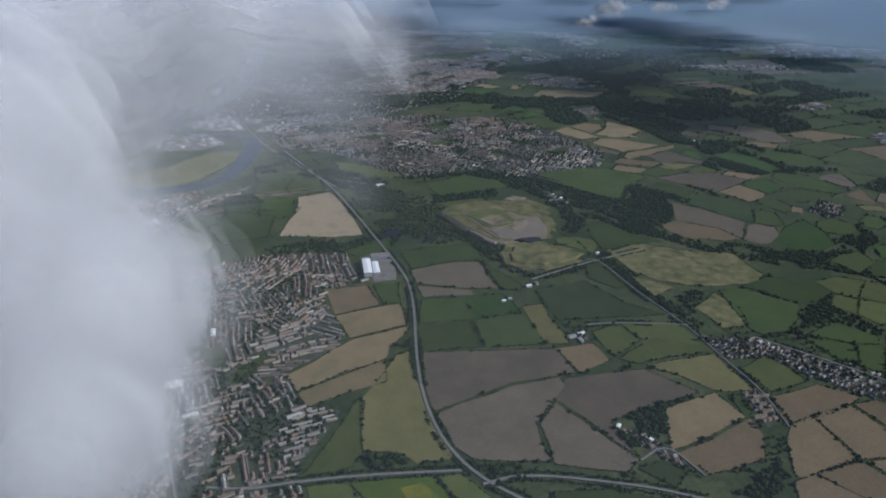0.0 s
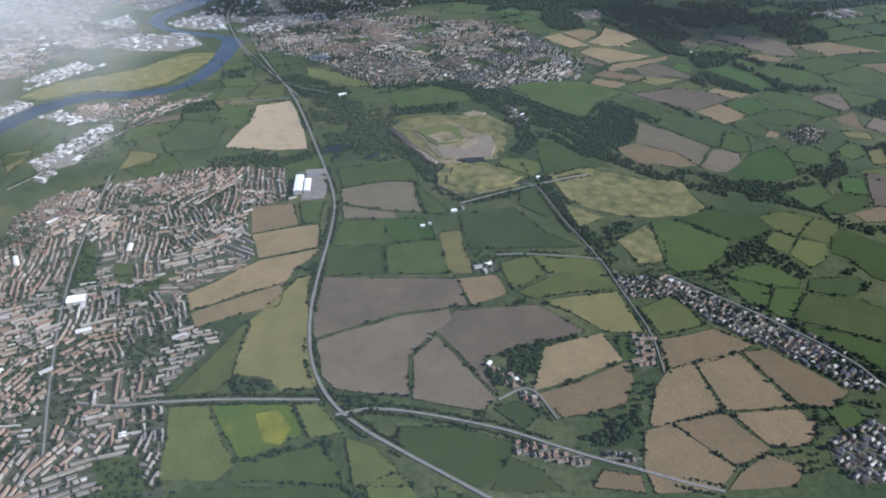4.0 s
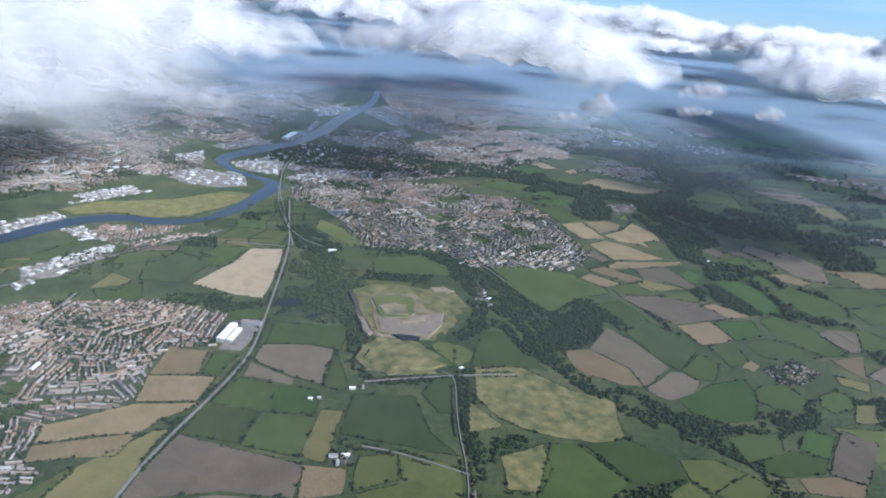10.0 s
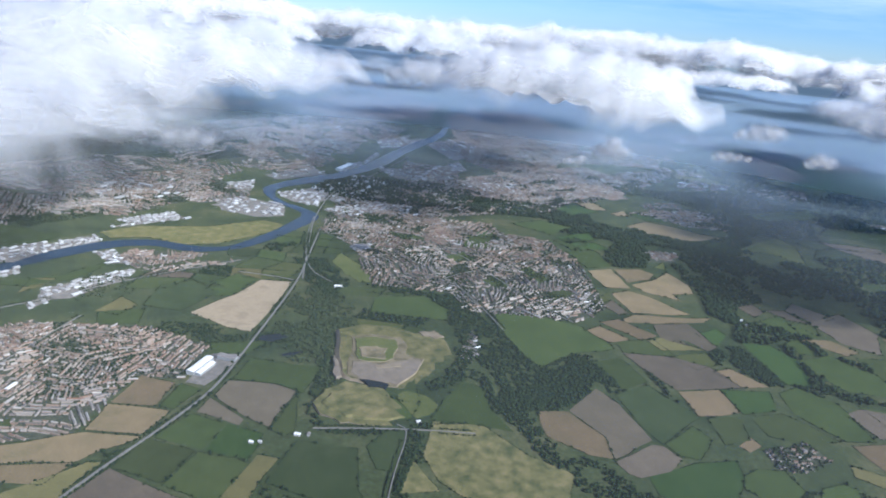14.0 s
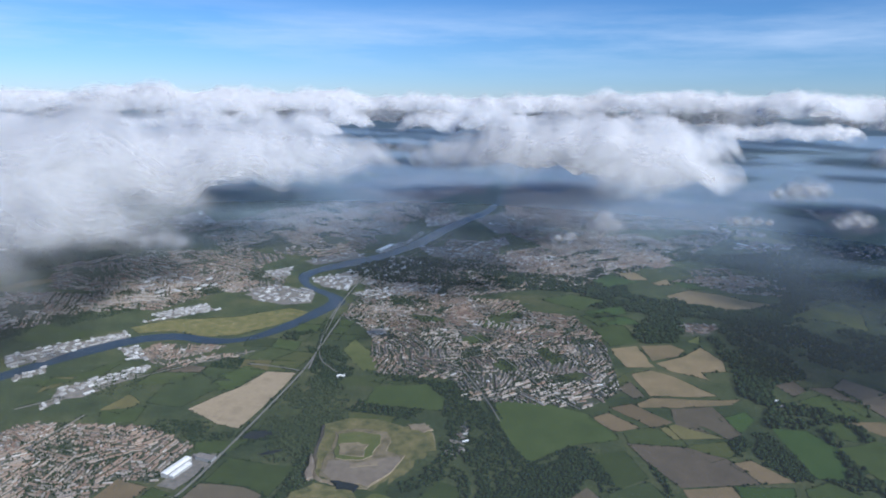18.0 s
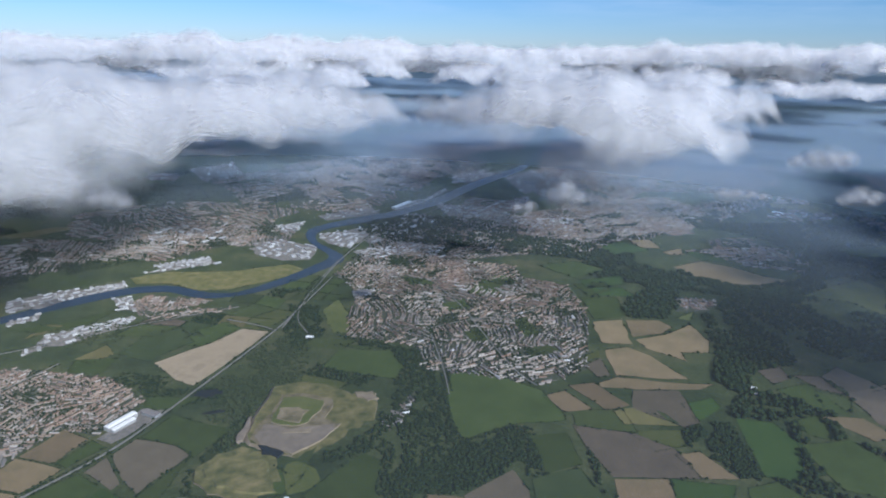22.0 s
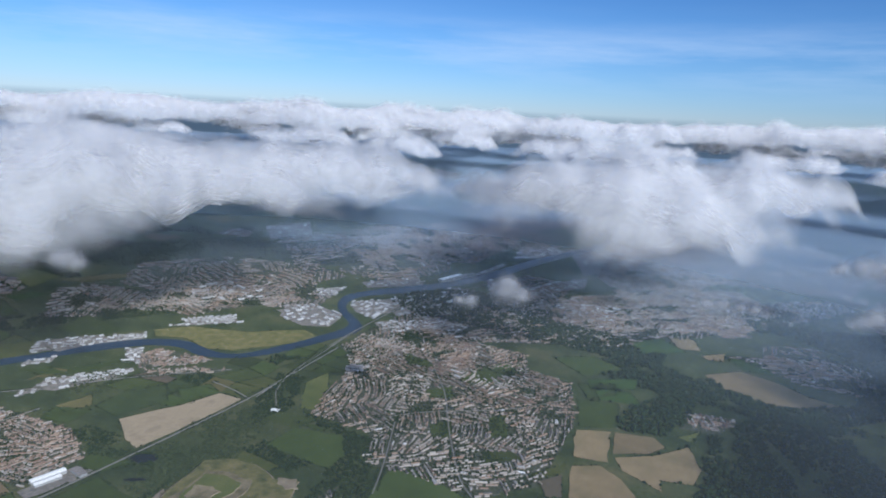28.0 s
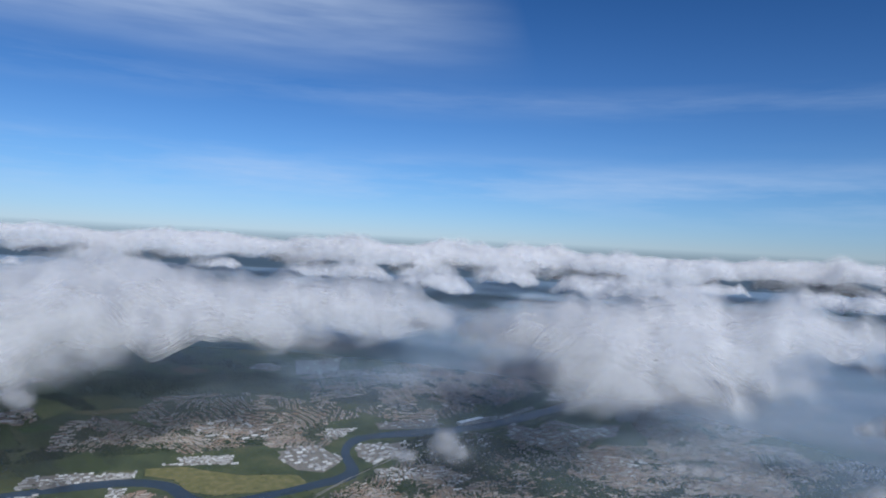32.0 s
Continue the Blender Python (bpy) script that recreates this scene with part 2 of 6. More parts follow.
FIELD = {
    "green": field_material("pasture green", (0.038, 0.058, 0.016), (0.050, 0.073, 0.020), (0.062, 0.084, 0.026)),
    "grass": field_material("grass leys", (0.040, 0.057, 0.017), (0.052, 0.069, 0.022), (0.064, 0.081, 0.027)),
    "dkgrn": field_material("deep green crop", (0.033, 0.052, 0.018), (0.043, 0.062, 0.022), (0.054, 0.072, 0.028)),
    "lime": field_material("bright green grass", (0.036, 0.070, 0.017), (0.046, 0.083, 0.020), (0.056, 0.092, 0.026)),
    "lime2": field_material("flowering yellow green", (0.051, 0.085, 0.017), (0.076, 0.106, 0.019), (0.187, 0.170, 0.017), 0.2, 0.018),
    "olive": field_material("olive grass", (0.063, 0.081, 0.023), (0.086, 0.099, 0.031), (0.113, 0.117, 0.041)),
    "oliv2": field_material("ripe olive crop", (0.101, 0.097, 0.039), (0.133, 0.120, 0.048), (0.161, 0.138, 0.059)),
    "straw": field_material("straw stubble", (0.160, 0.136, 0.072), (0.220, 0.166, 0.092), (0.262, 0.200, 0.112), 0.35),
    "tan": field_material("dry tan stubble", (0.130, 0.108, 0.060), (0.176, 0.130, 0.074), (0.205, 0.152, 0.088), 0.35),
    "pale": field_material("pale bare spoil", (0.26, 0.21, 0.14), (0.32, 0.255, 0.17), (0.23, 0.185, 0.125), 0.12, 0.05),
    "brown": field_material("ploughed soil", (0.100, 0.081, 0.059), (0.126, 0.102, 0.074), (0.155, 0.124, 0.085), 0.3),
    "greyb": field_material("grey brown tilth", (0.108, 0.090, 0.062), (0.128, 0.106, 0.073), (0.150, 0.122, 0.084), 0.25),
    "yellow": field_material("yellow flower patch", (0.09, 0.11, 0.022), (0.155, 0.15, 0.022), (0.22, 0.20, 0.028), 0.15, 0.06),
    "tip": field_material("mottled tip grass", (0.050, 0.062, 0.024), (0.125, 0.118, 0.048), (0.205, 0.168, 0.080), 0.0, 0.075),
    "spoil": field_material("weedy spoil", (0.085, 0.085, 0.042), (0.18, 0.148, 0.090), (0.27, 0.22, 0.145), 0.0, 0.07),
    "rough": field_material("rough tussock grass", (0.09, 0.10, 0.03), (0.15, 0.14, 0.05), (0.23, 0.19, 0.085), 0.0, 0.06),
}


def ground_material():
    m, nodes, links, bsdf = material("mixed rough ground", 0.95, 0.1)
    co = nodes.new("ShaderNodeTexCoord").outputs["Object"]
    big = noise_node(nodes, links, 0.012, 8, vector=co, rough=0.65)
    col = ramp(nodes, [(0.25, (0.022, 0.034, 0.015)), (0.40, (0.035, 0.052, 0.021)), (0.53, (0.055, 0.070, 0.028)), (0.67, (0.092, 0.094, 0.043)), (0.83, (0.15, 0.13, 0.067))])
    links.new(big.outputs["Fac"], col.inputs["Fac"])
    fine = noise_node(nodes, links, 0.25, 8, vector=co, rough=0.7)
    fr = ramp(nodes, [(0.3, (0.55, 0.55, 0.55)), (0.7, (1.35, 1.35, 1.35))])
    links.new(fine.outputs["Fac"], fr.inputs["Fac"])
    out = mixed(nodes, links, col.outputs["Color"], fr.outputs["Color"], 1.0, "MULTIPLY")
    links.new(out, bsdf.inputs["Base Color"])
    bumped(nodes, links, bsdf, fine.outputs["Fac"], 0.6, 0.8)
    return m


def leaf_material(name, a, b):
    m, nodes, links, bsdf = material(name, 0.9, 0.1)
    geo = nodes.new("ShaderNodeNewGeometry")
    col = ramp(nodes, [(0.0, a), (1.0, b)])
    links.new(geo.outputs["Random Per Island"], col.inputs["Fac"])
    fine = noise_node(nodes, links, 2.5, 4, rough=0.7)
    out = mixed(nodes, links, col.outputs["Color"], (0.012, 0.02, 0.008), 0.0)
    fr = ramp(nodes, [(0.35, (0.5, 0.5, 0.5)), (0.65, (1.3, 1.3, 1.3))])
    links.new(fine.outputs["Fac"], fr.inputs["Fac"])
    out = mixed(nodes, links, out, fr.outputs["Color"], 1.0, "MULTIPLY")
    links.new(out, bsdf.inputs["Base Color"])
    return m


def island_material(name, cols, rough=0.85, spec=0.25, scale=1.2):
    """Roofs and walls: every building its own tone, with weathering."""
    m, nodes, links, bsdf = material(name, rough, spec)
    geo = nodes.new("ShaderNodeNewGeometry")
    info = nodes.new("ShaderNodeObjectInfo")
    add = nodes.new("ShaderNodeMath")
    add.operation = "ADD"
    links.new(geo.outputs["Random Per Island"], add.inputs[0])
    links.new(info.outputs["Random"], add.inputs[1])
    frac = nodes.new("ShaderNodeMath")
    frac.operation = "FRACT"
    links.new(add.outputs[0], frac.inputs[0])
    col = ramp(nodes, [(i / max(1, len(cols) - 1), c) for i, c in enumerate(cols)])
    links.new(frac.outputs[0], col.inputs["Fac"])
    fine = noise_node(nodes, links, scale, 5, rough=0.7)
    fr = ramp(nodes, [(0.3, (0.75, 0.75, 0.75)), (0.7, (1.15, 1.15, 1.15))])
    links.new(fine.outputs["Fac"], fr.inputs["Fac"])
    links.new(mixed(nodes, links, col.outputs["Color"], fr.outputs["Color"], 1.0, "MULTIPLY"), bsdf.inputs["Base Color"])
    return m


def plain_material(name, a, b, scale, rough=0.9, spec=0.2):
    m, nodes, links, bsdf = material(name, rough, spec)
    n = noise_node(nodes, links, scale, 6, rough=0.65)
    col = ramp(nodes, [(0.3, a), (0.7, b)])
    links.new(n.outputs["Fac"], col.inputs["Fac"])
    links.new(col.outputs["Color"], bsdf.inputs["Base Color"])
    return m


GROUND = ground_material()
LEAF = leaf_material("hedge and wood leaves", (0.009, 0.020, 0.008), (0.025, 0.042, 0.015))
SCRUB = leaf_material("scrub and bramble leaves", (0.022, 0.036, 0.014), (0.048, 0.064, 0.028))
BARK = plain_material("bark", (0.05, 0.035, 0.025), (0.10, 0.075, 0.05), 4)
ROOF_RED = island_material("red tile roofs", [(0.15, 0.092, 0.065), (0.20, 0.135, 0.10), (0.13, 0.095, 0.078), (0.23, 0.17, 0.13)])
ROOF_GREY = island_material("grey slate roofs", [(0.09, 0.088, 0.09), (0.17, 0.155, 0.14), (0.27, 0.245, 0.22), (0.12, 0.11, 0.11), (0.22, 0.20, 0.18)])
ROOF_MIX = island_material("mixed tile roofs", [(0.18, 0.10, 0.065), (0.25, 0.19, 0.145), (0.085, 0.078, 0.074), (0.29, 0.245, 0.20), (0.15, 0.105, 0.08), (0.21, 0.165, 0.13)])
ROOF_PALE = island_material("pale weathered roofs", [(0.33, 0.31, 0.28), (0.22, 0.20, 0.18), (0.42, 0.40, 0.37), (0.18, 0.165, 0.15)])
WALL = island_material("brick and render walls", [(0.22, 0.15, 0.115), (0.30, 0.25, 0.205), (0.38, 0.34, 0.295), (0.26, 0.19, 0.15)])
SHED = island_material("industrial roof sheeting", [(0.70, 0.70, 0.69), (0.26, 0.25, 0.24), (0.36, 0.35, 0.34), (0.55, 0.55, 0.54), (0.20, 0.18, 0.17), (0.30, 0.29, 0.28), (0.44, 0.44, 0.43)], 0.7, 0.25, 0.3)
SHED_WALL = island_material("industrial wall cladding", [(0.30, 0.30, 0.30), (0.42, 0.42, 0.40), (0.22, 0.23, 0.24)], 0.6)
WHITE_SHEET = plain_material("white roof sheets", (0.74, 0.74, 0.73), (0.84, 0.84, 0.82), 0.4, 0.5, 0.4)
ASPHALT = plain_material("worn asphalt", (0.14, 0.135, 0.125), (0.21, 0.20, 0.185), 0.5)
PAVED = plain_material("town yards and streets", (0.10, 0.095, 0.085), (0.24, 0.215, 0.19), 0.18)
GARDEN = plain_material("town gardens and streets", (0.022, 0.036, 0.016), (0.085, 0.085, 0.058), 0.22)
SAND = plain_material("quarry spoil and sand", (0.15, 0.12, 0.08), (0.26, 0.212, 0.148), 0.11)
STONE = plain_material("quarry grey stone", (0.14, 0.115, 0.088), (0.215, 0.178, 0.138), 0.12)


def water_material(name, base):
    m, nodes, links, bsdf = material(name, 0.25, 0.3)
    bsdf.inputs["IOR"].default_value = 1.16
    n = noise_node(nodes, links, 0.4, 4)
    col = ramp(nodes, [(0.3, base), (0.7, tuple(v * 1.5 for v in base))])
    links.new(n.outputs["Fac"], col.inputs["Fac"])
    links.new(col.outputs["Color"], bsdf.inputs["Base Color"])
    bumped(nodes, links, bsdf, n.outputs["Fac"], 0.15, 0.2)
    return m


WATER = water_material("river water", (0.013, 0.027, 0.048))
POOL = water_material("still dark water", (0.012, 0.016, 0.020))


def droplet_material(name, alpha, tint=(0.915, 0.92, 0.935), fine=0.035, patchy=True):
    """Water droplets: part scattering back, part letting light through; "dens" thins the veil out to its rim."""
    m = bpy.data.materials.new(name)
    m.use_nodes = True
    nodes, links = m.node_tree.nodes, m.node_tree.links
    nodes.clear()
    out = nodes.new("ShaderNodeOutputMaterial")
    dif, tra, mix = nodes.new("ShaderNodeBsdfDiffuse"), nodes.new("ShaderNodeBsdfTranslucent"), nodes.new("ShaderNodeMixShader")
    dif.inputs["Color"].default_value = tra.inputs["Color"].default_value = (*tint, 1)
    mix.inputs[0].default_value = 0.64
    links.new(dif.outputs[0], mix.inputs[1])
    links.new(tra.outputs[0], mix.inputs[2])
    geo, lean = nodes.new("ShaderNodeNewGeometry"), nodes.new("ShaderNodeMix")   # scattering evens out the lumps
    lean.data_type = "VECTOR"
    lean.inputs["Factor"].default_value = 0.86
    lean.inputs["B"].default_value = (0.25, 0.0, 0.97)
    links.new(geo.outputs["Normal"], lean.inputs["A"])
    links.new(lean.outputs["Result"], dif.inputs["Normal"])
    clear, thin = nodes.new("ShaderNodeBsdfTransparent"), nodes.new("ShaderNodeMixShader")
    at = nodes.new("ShaderNodeAttribute")
    at.attribute_name = "dens"
    fac = at.outputs["Fac"]
    mul = nodes.new("ShaderNodeMath")
    mul.operation = "MULTIPLY"
    links.new(fac, mul.inputs[0])
    if patchy:
        n = noise_node(nodes, links, fine * 0.8, 1.2, rough=0.4)
        mr = nodes.new("ShaderNodeMapRange")
        mr.interpolation_type = "SMOOTHSTEP"
        mr.inputs["From Min"].default_value, mr.inputs["From Max"].default_value = 0.28, 0.70
        mr.inputs["To Min"].default_value, mr.inputs["To Max"].default_value = alpha * 0.4 if alpha < 0.6 else 0.75, min(1, alpha * 1.6)
        links.new(n.outputs["Fac"], mr.inputs["Value"])
        links.new(mr.outputs["Result"], mul.inputs[1])
    else:
        mul.inputs[1].default_value = alpha
    links.new(mul.outputs[0], thin.inputs[0])
    links.new(clear.outputs[0], thin.inputs[1])
    links.new(mix.outputs[0], thin.inputs[2])
    links.new(thin.outputs[0], out.inputs["Surface"])
    return m


PUFF = [droplet_material("puff veil", a, (0.76, 0.77, 0.79), fine=0.11) for a in (0.015, 0.024, 0.034, 0.045, 0.06, 0.08, 0.11, 0.15)]
CLOUD = [droplet_material("cloud veil", a) for a in (0.08, 0.10, 0.13, 0.17, 0.22, 0.3, 0.42)] + [droplet_material("cloud core", 0.65)]
NEAR = [droplet_material("near cloud veil", a, (0.97, 0.97, 0.975), patchy=False) for a in (0.03, 0.04, 0.05, 0.06, 0.075, 0.09, 0.11, 0.13, 0.16, 0.2, 0.25, 0.32)]
# Aerial haze put into sheet tints: paler and bluer for the outer sheets.
HAZE_FAR = droplet_material("blue distance haze sheet", 0.33, (0.54, 0.72, 0.97), patchy=False)
HAZE_RIM = droplet_material("blue horizon haze sheet", 0.12, (0.56, 0.72, 0.92), patchy=False)
HAZE = droplet_material("pale near haze sheet", 0.065, (0.78, 0.90, 1.0), patchy=False)

# ---- ground ----
CELL = 40.0
gx = np.concatenate([np.arange(-1400, 1200.1, CELL)])
gy = np.concatenate([np.arange(-400, 2600.1, CELL)])
far_x = np.concatenate([[-9000, -6500, -4500, -3200, -2200, -1700], gx, [1500, 2200, 3200, 4500, 6500, 9000]])
far_y = np.concatenate([[-6000, -4000, -2400, -1200, -700], gy, [2900, 3300, 3900, 4800, 6500, 9000]])
XX, YY = np.meshgrid(far_x, far_y, indexing="ij")
ZZ = height(XX, YY)
nx, ny = XX.shape
ids = np.arange(nx * ny).reshape(nx, ny)
a, b, c, d = ids[:-1, :-1].ravel(), ids[1:, :-1].ravel(), ids[1:, 1:].ravel(), ids[:-1, 1:].ravel()
ground = new("ground", bulk("ground", np.stack([XX.ravel(), YY.ravel(), ZZ.ravel()], 1), np.concatenate([np.stack([a, b, c], 1), np.stack([a, c, d], 1)]), GROUND))
tagged(ground, "gently rolling green and brown open country", "ground", kind="structure")


def clipped(poly, ax, ay, sign_pairs):
    for nxv, nyv, lim in sign_pairs:
        out = []
        for p, q in zip(poly, poly[1:] + poly[:1]):
            dp, dq = p[0] * nxv + p[1] * nyv - lim, q[0] * nxv + q[1] * nyv - lim
            if dp <= 0:
                out.append(p)
            if dp * dq < 0:
                s = dp / (dp - dq)
                out.append((p[0] + s * (q[0] - p[0]), p[1] + s * (q[1] - p[1])))
        poly = out
        if len(poly) < 3:
            return []
    return poly


def earcut(poly):
    """Triangles of a simple polygon."""
    n = len(poly)
    area = sum(poly[i][0] * poly[(i + 1) % n][1] - poly[(i + 1) % n][0] * poly[i][1] for i in range(n))
    idx = list(range(n)) if area > 0 else list(range(n))[::-1]
    tris = []

    def cross(o, p, q):
        return (p[0] - o[0]) * (q[1] - o[1]) - (p[1] - o[1]) * (q[0] - o[0])
    guard = 0
    while len(idx) > 3 and guard < 2000:
        guard += 1
        for k in range(len(idx)):
            i0, i1, i2 = idx[k - 1], idx[k], idx[(k + 1) % len(idx)]
            A, B, C = poly[i0], poly[i1], poly[i2]
            if cross(A, B, C) <= 0:
                continue
            if any(cross(A, B, poly[j]) > 0 and cross(B, C, poly[j]) > 0 and cross(C, A, poly[j]) > 0 for j in idx if j not in (i0, i1, i2)):
                continue
            tris.append((i0, i1, i2))
            idx.pop(k)
            break
        else:
            idx.pop()
    if len(idx) == 3:
        tris.append(tuple(idx))
    return tris


def draped(poly, lift):
    """The polygon cut along the ground's own grid and laid on it."""
    verts, faces, seen = [], [], {}
    s2 = CELL
    for tri in earcut(poly):
        t3 = [poly[i] for i in tri]
        x0, x1 = min(p[0] for p in t3), max(p[0] for p in t3)
        y0, y1 = min(p[1] for p in t3), max(p[1] for p in t3)
        big = (x1 - x0) * (y1 - y0) > 400 * s2 * s2
        step = s2 * (4 if big else 1)
        for i in range(int(x0 // step), int(x1 // step) + 1):
            for j in range(int(y0 // step), int(y1 // step) + 1):
                cx, cy = i * step, j * step
                box = [(1, 0, cx + step), (-1, 0, -cx), (0, 1, cy + step), (0, -1, -cy)]
                for diag in ((-1, 1, cy - cx), (1, -1, cx - cy)):
                    p = clipped(t3, 0, 0, box + [diag])
                    if len(p) >= 3:
                        f = []
                        for v in p:
                            key = (round(v[0], 2), round(v[1], 2))
                            if key not in seen:
                                seen[key] = len(verts)
                                verts.append((v[0], v[1], float(height(v[0], v[1])) + lift))
                            if not f or f[-1] != seen[key]:
                                f.append(seen[key])
                        if len(set(f)) == len(f) and len(f) >= 3:
                            faces.append(f)
    return verts, faces


def wavy(poly, amount, step=18.0, seed=0):
    """The outline with its straight sides slightly bent."""
    out = []
    for k, (p, q) in enumerate(zip(poly, poly[1:] + poly[:1])):
        n = max(1, int(math.dist(p, q) // step))
        for i in range(n):
            s = i / n
            x, y = p[0] + s * (q[0] - p[0]), p[1] + s * (q[1] - p[1])
            if i:
                x += amount * (float(lattice(x * 0.06, y * 0.06, 3 + seed)) - 0.5)
                y += amount * (float(lattice(x * 0.06 + 50, y * 0.06, 5 + seed)) - 0.5)
            out.append((x, y))
    return out


WORDS = {"green": "pasture of even mid-green grass", "grass": "dull green grass ley", "dkgrn": "dark green field of young crop", "lime": "bright green freshly grown grass field",
         "lime2": "green field with a patch of yellow flowers", "olive": "olive-green meadow of drying grass", "oliv2": "ripening olive-tan crop field", "straw": "pale straw stubble after the harvest",
         "tan": "dry tan stubble field with drill rows", "pale": "large pale bare field of stripped soil", "brown": "brown freshly ploughed field", "greyb": "grey-brown harrowed field", "yellow": "patch of yellow flowers in a green field", "tip": "mottled yellow-green grass over an old tip", "spoil": "weedy bare spoil", "rough": "uneven rough yellow tussock grassland"}
EDGES = []
FIELD_POLYS = []


def field(kind, poly, lift=None, hedge=True):
    mx, my = sum(p[0] for p in poly) / len(poly), sum(p[1] for p in poly) / len(poly)
    if lift is None and any(inside(o, [mx], [my])[0] for o in FIELD_POLYS):
        return
    lift = 0.45 - 0.0012 * len(FIELD_POLYS) if lift is None else lift
    outline = wavy(poly, 4.0, seed=len(FIELD_POLYS))
    verts, faces = draped(outline, lift)
    if not faces:
        return
    cx, cy = sum(p[0] for p in poly) / len(poly), sum(p[1] for p in poly) / len(poly)
    p, q = max(zip(poly, poly[1:] + poly[:1]), key=lambda e: math.dist(*e))
    m = pose(cx, cy, 0, 0, 0, math.degrees(math.atan2(q[1] - p[1], q[0] - p[0])))
    inv = m.inverted()
    ob = new("field", mesh("field", [inv @ Vector(v) for v in verts], faces, FIELD[kind]))
    ob.matrix_world = m
    tagged(ob, WORDS[kind] + ", bounded by hedges", "field", "fields of the farmland", "structure")
    FIELD_POLYS.append(poly)
    if hedge:
        EDGES.append((outline, cx, cy))


field("olive", [(-76, 303), (-51, 302), (-19, 260), (-27, 248), (-59, 248)])
field("lime2", [(-50, 303), (0, 307), (14, 282), (-17, 262)])
field("olive", [(2, 307), (18, 307), (37, 284), (18, 280)])
field("green", [(-18, 259), (25, 275), (40, 260), (44, 248), (-20, 248)])
field("olive", [(39, 281), (58, 274), (83, 249), (50, 248)])
field("green", [(70, 290), (103, 292), (138, 281), (127, 256), (119, 250), (92, 261), (70, 275)])
field("grass", [(134, 272), (151, 264), (163, 251), (124, 249)])
field("dkgrn", [(125, 308), (139, 314), (155, 306), (143, 292)])
field("green", [(-48, 240), (-17, 245), (42, 249), (56, 234), (-43, 224)])
field("olive", [(56, 249), (72, 258), (91, 238), (63, 235)])
field("grass", [(95, 250), (118, 241), (97, 238)])
field("tan", [(217, 302), (227, 333), (238, 349), (256, 358), (264, 316), (220, 299)])
field("tan", [(257, 358), (289, 370), (309, 324), (266, 316)])
field("tan", [(292, 371), (311, 376), (348, 339), (331, 323), (313, 324)])
field("tan", [(213, 296), (229, 303), (259, 273), (244, 257), (211, 253), (208, 271)])
field("tan", [(231, 304), (264, 314), (282, 288), (260, 274)])
field("tan", [(268, 314), (308, 321), (317, 310), (309, 297), (302, 292), (284, 289)])
field("tan", [(261, 271), (280, 285), (296, 276), (288, 264), (250, 258)])
field("tan", [(238, 379), (279, 394), (303, 380), (271, 361), (235, 349)])
field("straw", [(150, 323), (159, 365), (200, 383), (210, 356), (178, 336)])
field("tan", [(153, 321), (178, 333), (213, 355), (214, 336), (205, 316), (164, 302)])
field("green", [(327, 323), (343, 329), (348, 317), (331, 304)])
field("green", [(53, 235), (57, 242), (82, 237)])
field("green", [(264, 539), (283, 547), (305, 531), (325, 515), (314, 490), (293, 468), (270, 462), (263, 473)])
field("green", [(288, 549), (323, 570), (361, 559), (368, 537), (348, 521), (329, 516)])
field("olive", [(364, 560), (391, 572), (415, 563), (387, 527), (371, 538)])
field("olive", [(416, 563), (433, 552), (409, 518), (389, 529)])
field("olive", [(369, 535), (385, 525), (368, 499), (353, 512)])
field("olive", [(387, 524), (408, 517), (397, 493), (380, 478), (370, 498)])
field("green", [(307, 463), (329, 477), (347, 480), (365, 462), (358, 449), (338, 451)])
field("green", [(302, 459), (338, 449), (326, 422), (313, 427)])
field("green", [(340, 448), (362, 449), (337, 407), (325, 419)])
field("dkgrn", [(372, 463), (407, 469), (416, 464), (399, 444), (381, 443), (364, 447)])
field("grass", [(361, 442), (380, 441), (396, 440), (429, 419), (413, 396), (403, 384), (383, 395), (340, 410)])
field("green", [(339, 407), (383, 393), (400, 382), (389, 369), (380, 361), (370, 374), (347, 394)])
field("oliv2", [(417, 413), (438, 414), (423, 378), (405, 385)])
field("grass", [(400, 380), (422, 376), (408, 342), (384, 337), (381, 359)])
field("green", [(417, 529), (431, 546), (456, 524), (478, 514), (454, 454), (424, 469), (416, 498), (405, 503)])
field("green", [(429, 585), (458, 613), (485, 611), (477, 590), (444, 571), (430, 572)])
field("lime", [(475, 650), (500, 652), (486, 613), (463, 617)])
field("brown", [(507, 665), (535, 657), (508, 589), (481, 591)])
field("tan", [(455, 574), (485, 590), (507, 587), (500, 569), (459, 559)])
field("dkgrn", [(266, 459), (297, 467), (290, 461)])
field("tan", [(256, 699), (282, 715), (323, 692), (336, 663), (316, 657), (276, 663)])
field("greyb", [(282, 717), (296, 775), (321, 760), (362, 712), (337, 663), (323, 692)])
field("brown", [(338, 660), (363, 705), (373, 708), (390, 697), (383, 673), (361, 649), (351, 650)])
field("dkgrn", [(316, 774), (343, 816), (392, 786), (397, 778), (371, 711), (348, 732)])
field("green", [(373, 712), (393, 760), (412, 746), (405, 706), (389, 701)])
field("lime", [(367, 655), (401, 698), (434, 723), (441, 698), (438, 671), (431, 646), (403, 630), (378, 636)])
field("green", [(441, 703), (451, 720), (473, 731), (489, 709), (481, 687), (456, 677), (441, 685)])
field("green", [(502, 721), (520, 740), (535, 736), (531, 712), (510, 695), (500, 702)])
field("oliv2", [(535, 720), (553, 728), (546, 691), (525, 684)])
